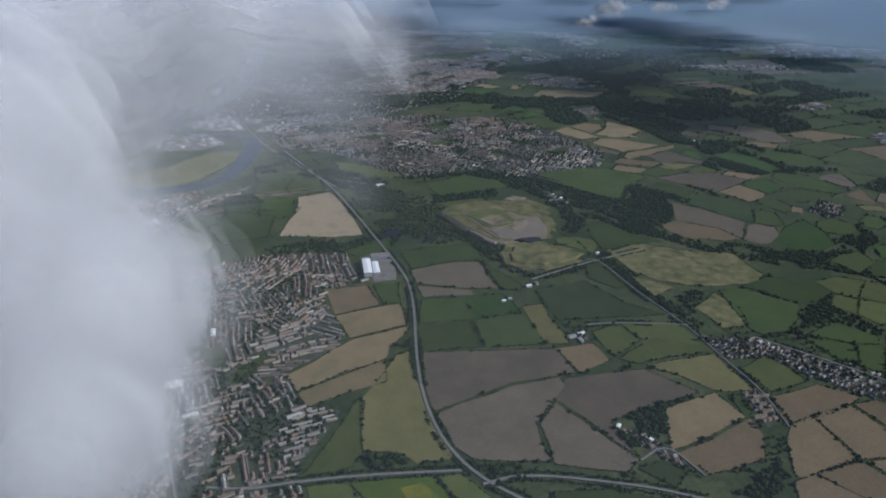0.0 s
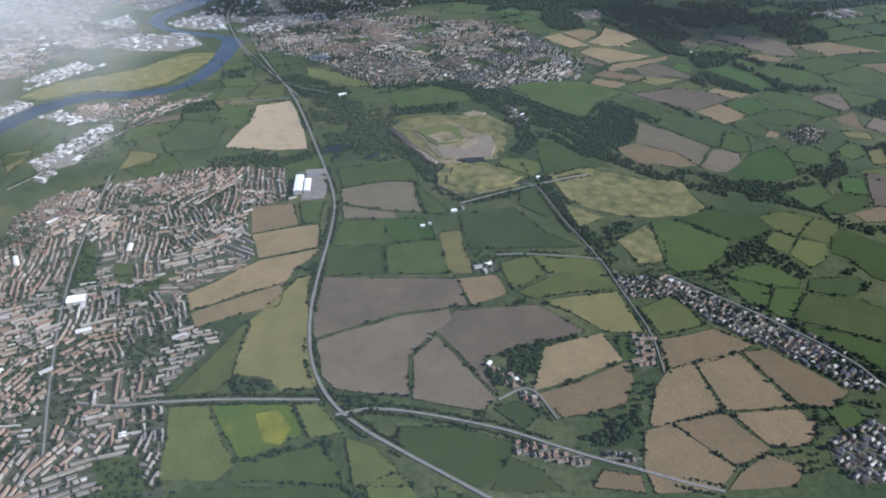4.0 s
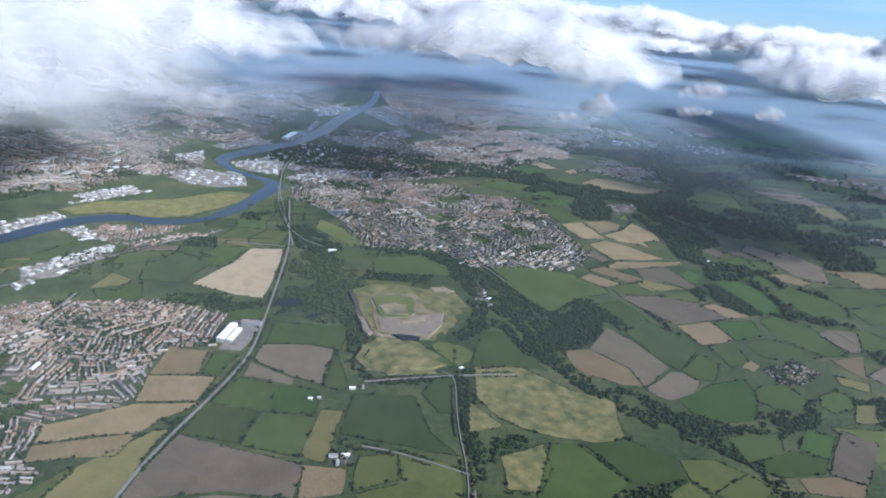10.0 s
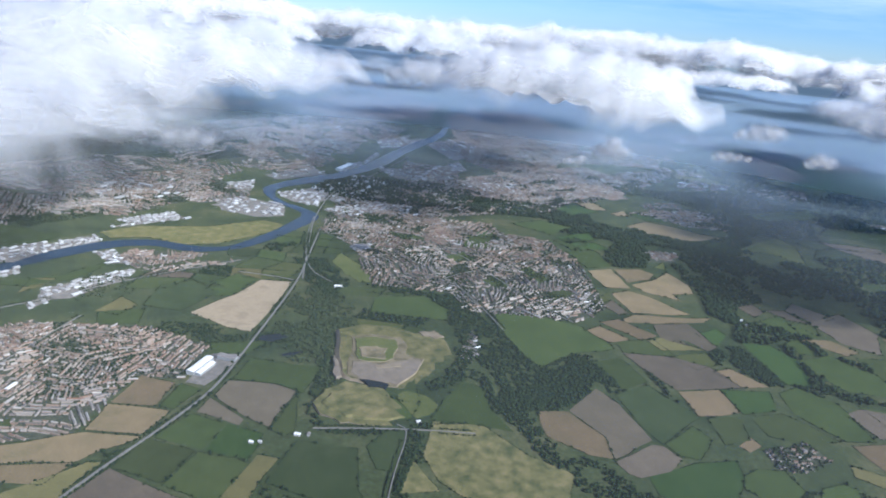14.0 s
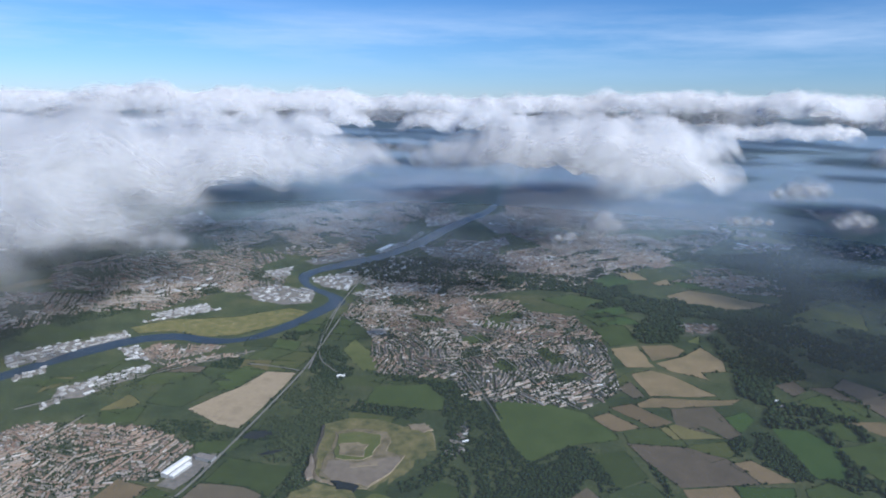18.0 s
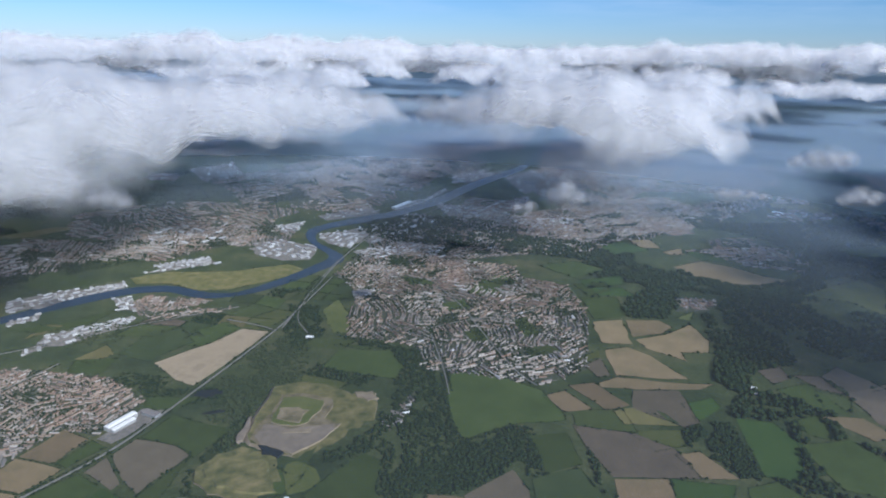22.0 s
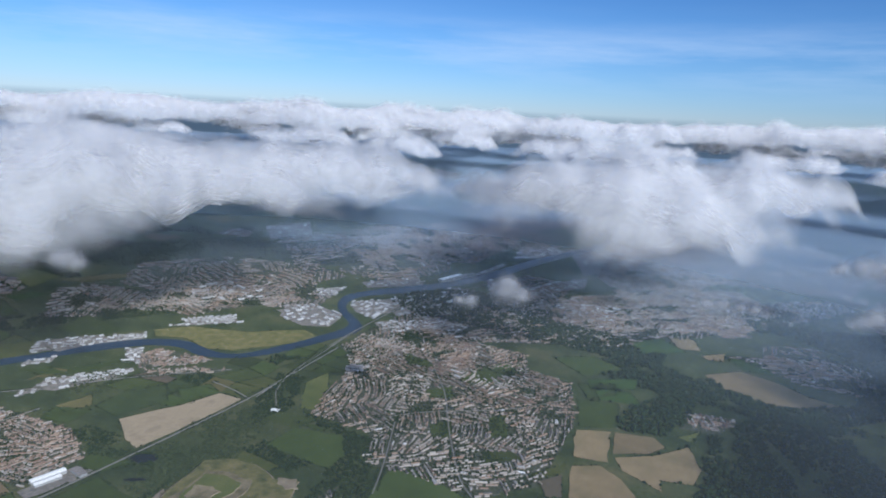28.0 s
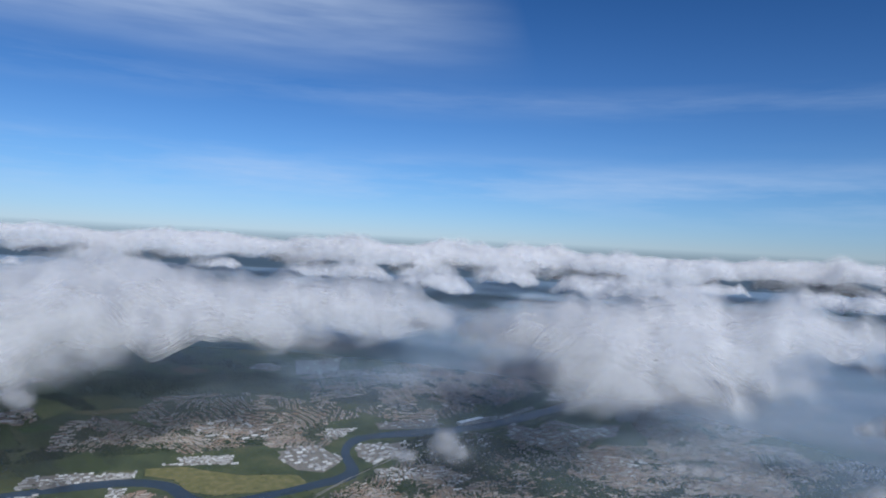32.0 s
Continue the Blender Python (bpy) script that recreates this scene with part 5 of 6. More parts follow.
# ---- works and warehouses ----
ZONES = [
    [(-542, 661), (-542, 709), (-529, 764), (-509, 820), (-484, 818), (-496, 760), (-509, 698), (-509, 652)],
    [(-390, 1284), (-453, 1378), (-421, 1516), (-377, 1486), (-345, 1323), (-350, 1263)],
    [(-603, 1224), (-587, 1291), (-565, 1274), (-578, 1221)],
    [(-722, 962), (-727, 1077), (-638, 1146), (-589, 1087), (-628, 985)],
    [(-1108, 1416), (-1139, 1513), (-1038, 1464), (-1012, 1373)],
    [(-523, 1523), (-528, 1657), (-574, 1808), (-549, 1792), (-498, 1624), (-502, 1512)],
    [(-620, 1918), (-605, 2137), (-551, 2121), (-567, 1905)],
    [(-59, 568), (-80, 627), (-53, 641), (-43, 608), (-38, 572)],
    [(-541, 667), (-538, 713), (-525, 749), (-504, 820), (-477, 810), (-495, 741), (-513, 701), (-508, 652)],
    [(-492, 645), (-478, 684), (-454, 672), (-462, 631)],
    [(-378, 652), (-367, 703), (-354, 749), (-334, 741), (-333, 654), (-356, 630)],
    [(-544, 942), (-524, 1002), (-496, 985), (-519, 936)],
    [(-512, 1082), (-509, 1168), (-415, 1178), (-375, 1114), (-435, 1085)],
    [(-458, 1223), (-460, 1323), (-432, 1419), (-381, 1306), (-372, 1223)],
    [(-341, 1204), (-289, 1284), (-274, 1327), (-238, 1276), (-274, 1175)],
    [(-513, 1520), (-528, 1656), (-493, 1598), (-486, 1503)],
    [(-165, 1028), (-146, 1061), (-130, 1036), (-148, 1015)],
    [(-364, 1647), (-339, 1879), (-272, 1782), (-306, 1606)],
    [(-136, 1587), (-79, 1632), (-56, 1562), (-95, 1544)],
    [(-577, 1216), (-576, 1265), (-544, 1242), (-551, 1208)],
    [(-208, 1604), (-191, 1642), (-81, 1613), (-63, 1568), (-147, 1567)],
    [(-555, 906), (-528, 995), (-497, 993), (-527, 906)],
    [(-300, 1253), (-282, 1317), (-242, 1293), (-252, 1242)],
    [(-520, 1546), (-534, 1646), (-506, 1626), (-488, 1527)],
    [(-839, 3151), (-485, 2788), (-438, 2512), (-680, 2642)],
    [(-1024, 1874), (-1171, 2711), (-801, 2458), (-786, 2068), (-814, 1842)],
    [(-501, 2142), (-401, 2327), (-340, 2778), (-143, 3037), (-97, 2719), (-316, 2316), (-374, 2051)],
    [(-531, 870), (-517, 988), (-478, 993), (-515, 896)],
    [(-584, 2106), (-476, 2263), (-305, 2078), (-361, 1894)],
    [(-482, 1643), (-292, 1691), (-245, 1620), (-370, 1557)],
    [(-425, 2758), (-178, 2808), (-148, 2569), (-320, 2564)],
    [(-465, 1501), (-407, 1538), (-342, 1476), (-392, 1431)],
    [(-659, 1955), (-645, 2163), (-568, 1972), (-589, 1866)],
    [(-341, 1213), (-274, 1323), (-236, 1252), (-285, 1186)],
    [(-206, 410), (-193, 416), (-184, 403), (-195, 399)],
    [(-359, 613), (-373, 668), (-355, 729), (-342, 718), (-352, 660), (-340, 605)],
    [(-564, 669), (-556, 706), (-541, 769), (-504, 761), (-494, 689), (-532, 657)],
    [(-527, 781), (-511, 830), (-487, 822), (-498, 772)],
    [(-537, 1116), (-510, 1167), (-398, 1160), (-365, 1116), (-401, 1078), (-475, 1070)],
    [(-485, 1246), (-469, 1290), (-401, 1290), (-360, 1216), (-419, 1210)],
    [(-553, 921), (-525, 1003), (-500, 993), (-529, 912)],
    [(-286, 1269), (-266, 1335), (-230, 1282), (-249, 1236)],
    [(-387, 653), (-372, 716), (-361, 765), (-343, 759), (-334, 682), (-361, 628)],
    [(-451, 780), (-442, 804), (-379, 779), (-399, 763)],
    [(-212, 1599), (-107, 1691), (-44, 1578), (-75, 1566), (-154, 1557)],
    [(-600, 1347), (-576, 1501), (-508, 1463), (-555, 1333)],
    [(-216, 1254), (-253, 1329), (-204, 1329), (-176, 1248)],
    [(-1231, 1407), (-1216, 1559), (-1022, 1430), (-1029, 1326)],
]


def building(x, y, turn, l, w, hgt, white=False):
    ob = new("warehouse")
    ob.matrix_world = pose(x, y, float(height(x, y)), 0, 0, turn)
    tagged(ob, ("long white-roofed factory building" if l > 12 else "small white-roofed farm building") if white else "low pitched-roof metal-clad warehouse", "warehouse", "" if white else "warehouses along the valley")
    wv, wf, rv_, rf_ = house_parts(l / 2, w / 2, hgt, hgt + w * 0.09)
    part("wall", mesh("wall", wv, wf, SHED_WALL), ob)
    part("roof", mesh("roof", rv_, rf_, WHITE_SHEET if white else SHED), ob)


def yard(poly, lift):
    v, f = draped(wavy(poly, 4.0), lift)
    tagged(new("pavement", mesh("pavement", v, f, PAVED)), "concrete yards and parking of the works", "pavement", kind="structure")


building(-69, 598, 100, 34, 8, 4.5, True)
building(-60, 596, 100, 26, 6, 3.5, True)
building(-58, 625, 12, 20, 8, 4.0)
building(-195, 408, 20, 13, 9, 4.0, True)
building(-520, 1560, 100, 80, 15, 5, True)
building(-148, 1036, 35, 22, 10, 4.0)
for fx, fy, ft, fl, fw, fwhite in ((88, 548, 20, 7, 4, True), (96, 553, 110, 5, 3, False), (168, 619, 40, 5, 3, True), (431, 1077, 20, 9, 7, True), (436, 1066, 20, 6, 4, False), (-78, 862, 30, 14, 9, True),
                                (112, 458, 25, 9, 4, False), (120, 462, 25, 8, 3.5, True), (118, 452, 115, 7, 3, False), (122, 346, 60, 5, 3, True), (140, 333, 40, 5, 3, True),
                                (225, 1010, 35, 10, 3, False), (233, 1002, 35, 10, 3, True), (150, 800, 60, 9, 4, False), (158, 786, 60, 10, 4, True), (163, 768, 60, 9, 4, False), (62, 520, 15, 5, 3, True), (68, 524, 15, 4, 3, False)):
    building(fx, fy, ft, fl * 0.75, fw * 0.75, 1.9, fwhite)
zr = np.random.default_rng(3)
SHEDS = []
for zone, poly in enumerate(ZONES):
    BUILT.append(poly)
    yard(poly, 0.36 + 0.004 * zone)
    px, py = np.array([p[0] for p in poly], float), np.array([p[1] for p in poly], float)
    p, q = max(zip(poly, poly[1:] + poly[:1]), key=lambda e: math.dist(*e))
    turn = math.degrees(math.atan2(q[1] - p[1], q[0] - p[0]))
    area = 0.5 * abs(np.dot(px, np.roll(py, 1)) - np.dot(py, np.roll(px, 1)))
    big = min(1.8, max(1.0, math.sqrt(area) / 75))
    placed = []
    for _ in range(500):
        if len(placed) >= 18:
            break
        x, y = zr.uniform(px.min(), px.max()), zr.uniform(py.min(), py.max())
        l, w = zr.choice([zr.uniform(4, 8), zr.uniform(8, 18)]) * big, zr.uniform(2.8, 6.5) * big
        if not inside(poly, [x], [y])[0] or inside(RIVER, [x], [y])[0] or any(math.hypot(x - a_, y - b_) < 0.5 * (l + c_) for a_, b_, c_ in placed + [(b[0], b[1], b[3]) for b in SHEDS if b[:2] not in {p[:2] for p in placed}]):
            continue
        if near_line(np.array([x]), np.array([y]), ROADS, 8)[0] or math.hypot(x + 62, y - 600) < 45:
            continue
        placed.append((x, y, l))
        SHEDS.append((x, y, turn + zr.choice([0, 0, 90]) + zr.uniform(-6, 6), l, w, zr.uniform(1.5, 2.3) * min(big, 1.4)))

SHEDS.sort(key=lambda s: math.hypot(s[0] - 200, s[1] - 500))
for s in SHEDS[:240]:
    building(*s)
V, Fc, I, off = [], [], [], 0
for x, y, t, l, w, hgt in SHEDS[240:]:
    wv, wf, rv_, rf_ = house_parts(l / 2, w / 2, hgt, hgt + w * 0.09)
    ct, st = math.cos(radians(t)), math.sin(radians(t))
    for vv, ff, mi in ((wv, wf, 0), (rv_, rf_, 1)):
        V.append(np.stack([x + vv[:, 0] * ct - vv[:, 1] * st, y + vv[:, 0] * st + vv[:, 1] * ct, float(height(x, y)) + vv[:, 2]], 1))
        Fc.append(ff + off)
        I.append(np.full(len(ff), mi))
        off += len(vv)
tagged(new("warehouses", bulk("warehouses", np.concatenate(V), np.concatenate(Fc), [SHED_WALL, SHED], index=np.concatenate(I))), "far pale-roofed warehouses and works by the river", "warehouses", kind="stuff")

# ---- trees ----
PHI = (1 + 5 ** 0.5) / 2
ICO_V = np.array([(-1, PHI, 0), (1, PHI, 0), (-1, -PHI, 0), (1, -PHI, 0), (0, -1, PHI), (0, 1, PHI), (0, -1, -PHI), (0, 1, -PHI), (PHI, 0, -1), (PHI, 0, 1), (-PHI, 0, -1), (-PHI, 0, 1)]) / math.sqrt(1 + PHI ** 2)
ICO_F = np.array([(0, 11, 5), (0, 5, 1), (0, 1, 7), (0, 7, 10), (0, 10, 11), (1, 5, 9), (5, 11, 4), (11, 10, 2), (10, 7, 6), (7, 1, 8), (3, 9, 4), (3, 4, 2), (3, 2, 6), (3, 6, 8), (3, 8, 9), (4, 9, 5), (2, 4, 11), (6, 2, 10), (8, 6, 7), (9, 8, 1)])


OCT_V = np.array([(1, 0, 0), (0, 1, 0), (-1, 0, 0), (0, -1, 0), (0, 0, 1), (0, 0, -1)], float) * 1.15
OCT_F = np.array([(0, 1, 4), (1, 2, 4), (2, 3, 4), (3, 0, 4), (1, 0, 5), (2, 1, 5), (3, 2, 5), (0, 3, 5)])


def clumps(name, x, y, size, tall, r, label, lobes=1, leaf=LEAF):
    """Leaf clumps at the sites, as one mesh of rough lobes."""
    n = len(x)
    if not n:
        return
    rounded = lobes > 1 or (name == "woodland" and float(np.mean(y)) < 1500)
    tv, tf = (ICO_V, ICO_F) if rounded else (OCT_V, OCT_F)
    nv = len(tv)
    z0 = height(x, y)
    V, Fs = [], []
    for k in range(lobes):
        an, rad = r.uniform(0, 2 * math.pi, n), (size * 0.45 if lobes > 1 else 0 * size)
        cx, cy = x + rad * np.cos(an), y + rad * np.sin(an)
        s = size * (1.0 if lobes == 1 else r.uniform(0.6, 0.9, n))
        cz = z0 + tall * s * (0.7 if k == 0 else r.uniform(0.35, 0.95, n))
        jit = r.uniform(0.8, 1.15, (n, nv, 1)) if rounded else r.uniform(0.7, 1.2, (n, nv, 1))
        v = tv[None] * jit * s[:, None, None] * np.array([1, 1, tall * 0.8])
        v += np.stack([cx, cy, cz], 1)[:, None, :]
        V.append(v.reshape(-1, 3))
        Fs.append((tf[None] + nv * (np.arange(n)[:, None, None] + k * n)).reshape(-1, 3))
    ob = new(name, bulk(name, np.concatenate(V), np.concatenate(Fs), leaf, False))
    tagged(ob, label, "trees" if name == "woodland" else "hedge", kind="stuff")


WOODS = []


def wood(poly, density):
    WOODS.append((poly, density))


wood([(116, 353), (146, 371), (189, 377), (161, 351), (132, 328), (121, 332)], 1.0)
wood([(30, 278), (37, 278), (59, 238), (50, 238)], 1.0)
wood([(180, 296), (207, 308), (217, 327), (209, 291), (182, 280)], 1.0)
wood([(116, 353), (140, 360), (165, 372), (169, 363), (146, 344), (146, 332), (132, 344)], 1.0)
wood([(-55, 327), (-23, 327), (-14, 317), (-32, 314), (-46, 319)], 1.0)
wood([(-18, 792), (12, 756), (9, 717), (36, 676), (63, 630), (74, 592), (63, 596), (37, 648), (16, 687), (-11, 713)], 0.45)
wood([(167, 606), (181, 605), (199, 549), (218, 492), (212, 484), (194, 520), (180, 564)], 1.0)
wood([(26, 316), (53, 311), (85, 301), (80, 296), (57, 303), (40, 300)], 1.0)
wood([(-59, 657), (-21, 657), (-19, 695), (-49, 705), (-68, 693)], 1.0)
wood([(-118, 646), (-81, 683), (-63, 656), (-97, 642)], 1.0)
wood([(-93, 302), (-28, 313), (17, 313), (18, 310), (-25, 308), (-91, 299)], 1.0)
wood([(-22, 262), (5, 271), (25, 279), (35, 284), (40, 264), (35, 263), (27, 274), (7, 267), (-11, 258)], 1.0)
wood([(-22, 467), (-21, 519), (-25, 566), (-21, 567), (-15, 500), (-19, 447), (-39, 450), (-34, 461)], 1.0)
wood([(-120, 834), (-83, 864), (-36, 819), (-19, 767), (-36, 708), (-73, 717)], 0.45)
wood([(-392, 715), (-341, 751), (-285, 708), (-324, 648)], 0.45)
wood([(-135, 628), (-115, 669), (-77, 671), (-97, 642)], 0.45)
wood([(251, 1840), (376, 2005), (569, 2085), (563, 1662), (460, 1586), (398, 1560)], 1.0)
wood([(-173, 1478), (1, 1504), (129, 1476), (153, 1402), (5, 1382), (-83, 1362)], 1.0)
wood([(-206, 931), (-160, 955), (-68, 877), (-56, 820), (-138, 863)], 1.0)
wood([(-59, 680), (-52, 706), (-56, 781), (-12, 737), (42, 645), (69, 627), (33, 676)], 0.45)
wood([(122, 1386), (193, 1368), (269, 1314), (264, 1292), (189, 1328)], 1.0)
wood([(-1168, 817), (-1120, 1232), (-939, 1420), (-829, 1356), (-874, 993), (-987, 782)], 1.0)
wood([(-1353, 1658), (-1223, 2304), (-964, 2114), (-1056, 1785), (-1165, 1550)], 1.0)
wood([(-706, 637), (-676, 768), (-628, 943), (-597, 899), (-629, 712), (-630, 627)], 1.0)
wood([(216, 2546), (401, 2627), (483, 2241), (810, 2143), (767, 1909), (435, 1931)], 1.0)
wood([(-94, 745), (-106, 852), (-37, 797), (-7, 735), (22, 654), (-10, 651), (-47, 713)], 0.45)
wood([(73, 587), (104, 571), (147, 589), (176, 624), (176, 659), (171, 683), (166, 709), (176, 706), (189, 638), (180, 615), (151, 582), (105, 561), (72, 579)], 1.0)
wood([(141, 686), (165, 730), (176, 715), (155, 673)], 1.0)
wood([(10, 701), (29, 686), (60, 647), (70, 605), (74, 588), (65, 589), (49, 627), (27, 668)], 1.0)
wood([(308, 472), (318, 495), (328, 510), (350, 520), (357, 510), (371, 483), (376, 470), (363, 460), (347, 480), (332, 484)], 1.0)
wood([(351, 521), (368, 537), (370, 527), (354, 514)], 1.0)
wood([(350, 592), (394, 585), (421, 574), (436, 547), (456, 536), (485, 532), (492, 550), (457, 553), (440, 575), (416, 591), (399, 607), (401, 634), (367, 629)], 1.0)
wood([(451, 677), (473, 678), (472, 649), (444, 620), (429, 620)], 1.0)
wood([(304, 475), (333, 418), (345, 404), (376, 371), (381, 336), (375, 334), (364, 362), (329, 411), (297, 459)], 1.0)
wood([(286, 548), (308, 535), (328, 522), (326, 516), (305, 528), (285, 542)], 1.0)
wood([(324, 573), (359, 561), (360, 557), (325, 566)], 1.0)
wood([(396, 473), (421, 485), (432, 481), (422, 465), (403, 445), (409, 455), (420, 471), (404, 473)], 1.0)
wood([(178, 607), (192, 588), (199, 549), (218, 509), (223, 478), (214, 487), (194, 529), (180, 574)], 1.0)
wood([(219, 526), (238, 541), (248, 535), (228, 495), (223, 502)], 1.0)
wood([(227, 671), (254, 655), (293, 620), (325, 605), (358, 593), (388, 601), (442, 632), (429, 639), (399, 624), (377, 630), (352, 641), (317, 651), (277, 658), (250, 697), (207, 734)], 1.0)
wood([(252, 829), (278, 834), (301, 810), (326, 784), (313, 775), (294, 780), (277, 715), (253, 699), (224, 718), (237, 761), (243, 811)], 1.0)
wood([(439, 697), (443, 673), (433, 647), (436, 647), (447, 680), (443, 704)], 1.0)
wood([(473, 674), (483, 684), (499, 719), (497, 680), (485, 656), (454, 639)], 1.0)
wood([(521, 746), (537, 732), (554, 736), (552, 724), (535, 720)], 1.0)
wood([(391, 945), (431, 981), (450, 958), (468, 944), (485, 915), (466, 895), (437, 923), (405, 911)], 1.0)
wood([(477, 994), (507, 961), (539, 928), (589, 931), (587, 920), (548, 909), (503, 919)], 1.0)
wood([(503, 1070), (533, 1032), (601, 1024), (596, 996), (543, 1011), (499, 1028)], 1.0)
wood([(35, 907), (71, 916), (160, 853), (207, 801), (243, 780), (274, 719), (238, 678), (229, 682), (199, 732), (135, 786), (87, 849)], 1.0)
wood([(252, 787), (255, 832), (273, 846), (303, 817), (324, 795), (304, 784), (290, 757), (282, 725), (271, 716), (248, 772)], 1.0)
wood([(397, 938), (407, 960), (434, 987), (440, 963), (484, 930), (510, 914), (522, 908), (505, 894), (470, 903), (459, 889), (431, 899), (422, 914)], 1.0)
wood([(472, 1037), (484, 1033), (502, 991), (510, 972), (523, 962), (549, 957), (548, 941), (527, 950), (516, 935), (528, 913), (513, 923), (498, 953)], 1.0)
wood([(486, 1118), (502, 1087), (522, 1060), (532, 1016), (554, 993), (553, 981), (535, 995), (518, 1030), (500, 1063)], 1.0)
wood([(317, 1256), (330, 1354), (380, 1283), (424, 1247), (456, 1187), (453, 1166), (422, 1131), (429, 1075), (423, 1053), (383, 1088), (357, 1168)], 1.0)
wood([(228, 1181), (208, 1250), (218, 1341), (247, 1365), (280, 1281), (282, 1213), (251, 1187)], 1.0)
wood([(126, 1419), (173, 1435), (257, 1391), (330, 1386), (319, 1361), (263, 1345), (206, 1348)], 1.0)
wood([(402, 1481), (373, 1696), (385, 1805), (491, 1899), (509, 1684), (452, 1596)], 1.0)
wood([(430, 1072), (470, 1080), (490, 1095), (499, 1070), (478, 1034), (432, 993), (418, 1025)], 1.0)
wood([(261, 1424), (313, 1415), (395, 1475), (452, 1371), (506, 1339), (539, 1321), (544, 1261), (506, 1229), (467, 1238), (436, 1257), (392, 1294), (340, 1347), (298, 1375)], 1.0)
wood([(52, 1345), (86, 1411), (173, 1357), (211, 1334), (170, 1317), (110, 1315)], 1.0)
wood([(-50, 888), (29, 903), (68, 914), (80, 862), (38, 888), (-1, 882)], 1.0)
wood([(-27, 717), (-17, 741), (27, 692), (68, 655), (66, 630), (61, 603), (49, 629), (27, 664)], 0.4)
wood([(-120, 830), (-97, 869), (-20, 812), (11, 759), (-34, 746), (-43, 706), (-52, 683), (-66, 707), (-85, 768)], 0.4)
wood([(142, 736), (188, 735), (213, 699), (238, 678), (227, 669), (184, 720), (154, 708)], 1.0)
wood([(385, 1099), (411, 1150), (423, 1053), (395, 1063)], 1.0)
wood([(309, 888), (353, 835), (380, 793), (376, 790), (350, 827)], 1.0)
wood([(345, 958), (397, 941), (399, 935), (341, 945)], 1.0)
wood([(215, 873), (233, 873), (243, 856), (228, 853)], 1.0)
wood([(207, 1427), (279, 1460), (339, 1495), (394, 1511), (431, 1549), (459, 1449), (414, 1410), (367, 1384), (316, 1381), (249, 1381)], 1.0)
wood([(28, 1902), (101, 1851), (185, 1839), (239, 1862), (323, 1934), (363, 1790), (350, 1724), (301, 1742), (214, 1766), (161, 1742)], 1.0)
wood([(-455, 1325), (-481, 1459), (-375, 1542), (-261, 1535), (-140, 1540), (-76, 1427), (-130, 1361), (-253, 1329), (-324, 1300)], 1.0)
wood([(28, 282), (34, 284), (51, 248), (44, 248)], 0.8)
wood([(-11, 262), (19, 274), (24, 270), (-4, 258)], 0.8)
wood([(-40, 327), (-19, 332), (-13, 319), (-30, 316)], 0.8)
wood([(118, 354), (145, 361), (166, 373), (168, 361), (145, 333), (126, 327), (117, 338)], 0.8)
wood([(183, 310), (205, 302), (205, 284), (187, 283)], 0.8)
wood([(318, 321), (329, 330), (343, 329), (327, 316), (314, 298)], 0.8)
wood([(167, 289), (177, 303), (194, 310), (200, 298), (183, 283)], 0.8)
SUBURBS = []


# further fields between and beyond
def patchwork(x0, x1, y0, y1, sx, sy, turn, seed, hedge, trees, built=0.0):
    r = np.random.default_rng(seed)
    nu, nv = int((x1 - x0) / sx) + 1, int((y1 - y0) / sy) + 1
    u, v = np.meshgrid(x0 + sx * np.arange(nu), y0 + sy * np.arange(nv), indexing="ij")
    u, v = u + r.uniform(-0.3, 0.3, u.shape) * sx, v + r.uniform(-0.3, 0.3, v.shape) * sy
    cx, cy = (x0 + x1) / 2, (y0 + y1) / 2
    x = cx + (u - cx) * math.cos(turn) - (v - cy) * math.sin(turn)
    y = cy + (u - cx) * math.sin(turn) + (v - cy) * math.cos(turn)
    count = 0
    blocked = FIELD_POLYS[:] + BUILT + [p for p, _ in WOODS] + [RIVER]
    for i in range(nu - 1):
        for j in range(nv - 1):
            q = [(x[i, j], y[i, j]), (x[i + 1, j], y[i + 1, j]), (x[i + 1, j + 1], y[i + 1, j + 1]), (x[i, j + 1], y[i, j + 1])]
            mx, my = sum(p[0] for p in q) / 4, sum(p[1] for p in q) / 4
            sx_ = np.array([mx] + [0.7 * p[0] + 0.3 * mx for p in q] + [0.35 * p[0] + 0.65 * mx for p in q])
            sy_ = np.array([my] + [0.7 * p[1] + 0.3 * my for p in q] + [0.35 * p[1] + 0.65 * my for p in q])
            hits = np.zeros(9, bool)
            for o in blocked:
                hits |= inside(o, sx_, sy_)
            if hits.sum() > 2 or hits[0]:
                continue
            if r.random() < built:
                SUBURBS.append([(float(p[0]), float(p[1])) for p in q])
                continue
            if r.random() < trees:
                WOODS.append((wavy([(float(p[0]), float(p[1])) for p in q], 20.0), 0.95 if my < 1000 else 0.3))
                continue
            kind = r.choice(["green", "grass", "dkgrn", "lime2", "olive", "oliv2", "straw", "tan", "brown"], p=[0.22, 0.24, 0.30, 0.03, 0.07, 0.03, 0.03, 0.03, 0.05])
            m = 0.97
            q = [(float(mx + (p[0] - mx) * m), float(my + (p[1] - my) * m)) for p in q]
            count += 1
            field(str(kind), q, 0.12 + 0.0004 * count, hedge)


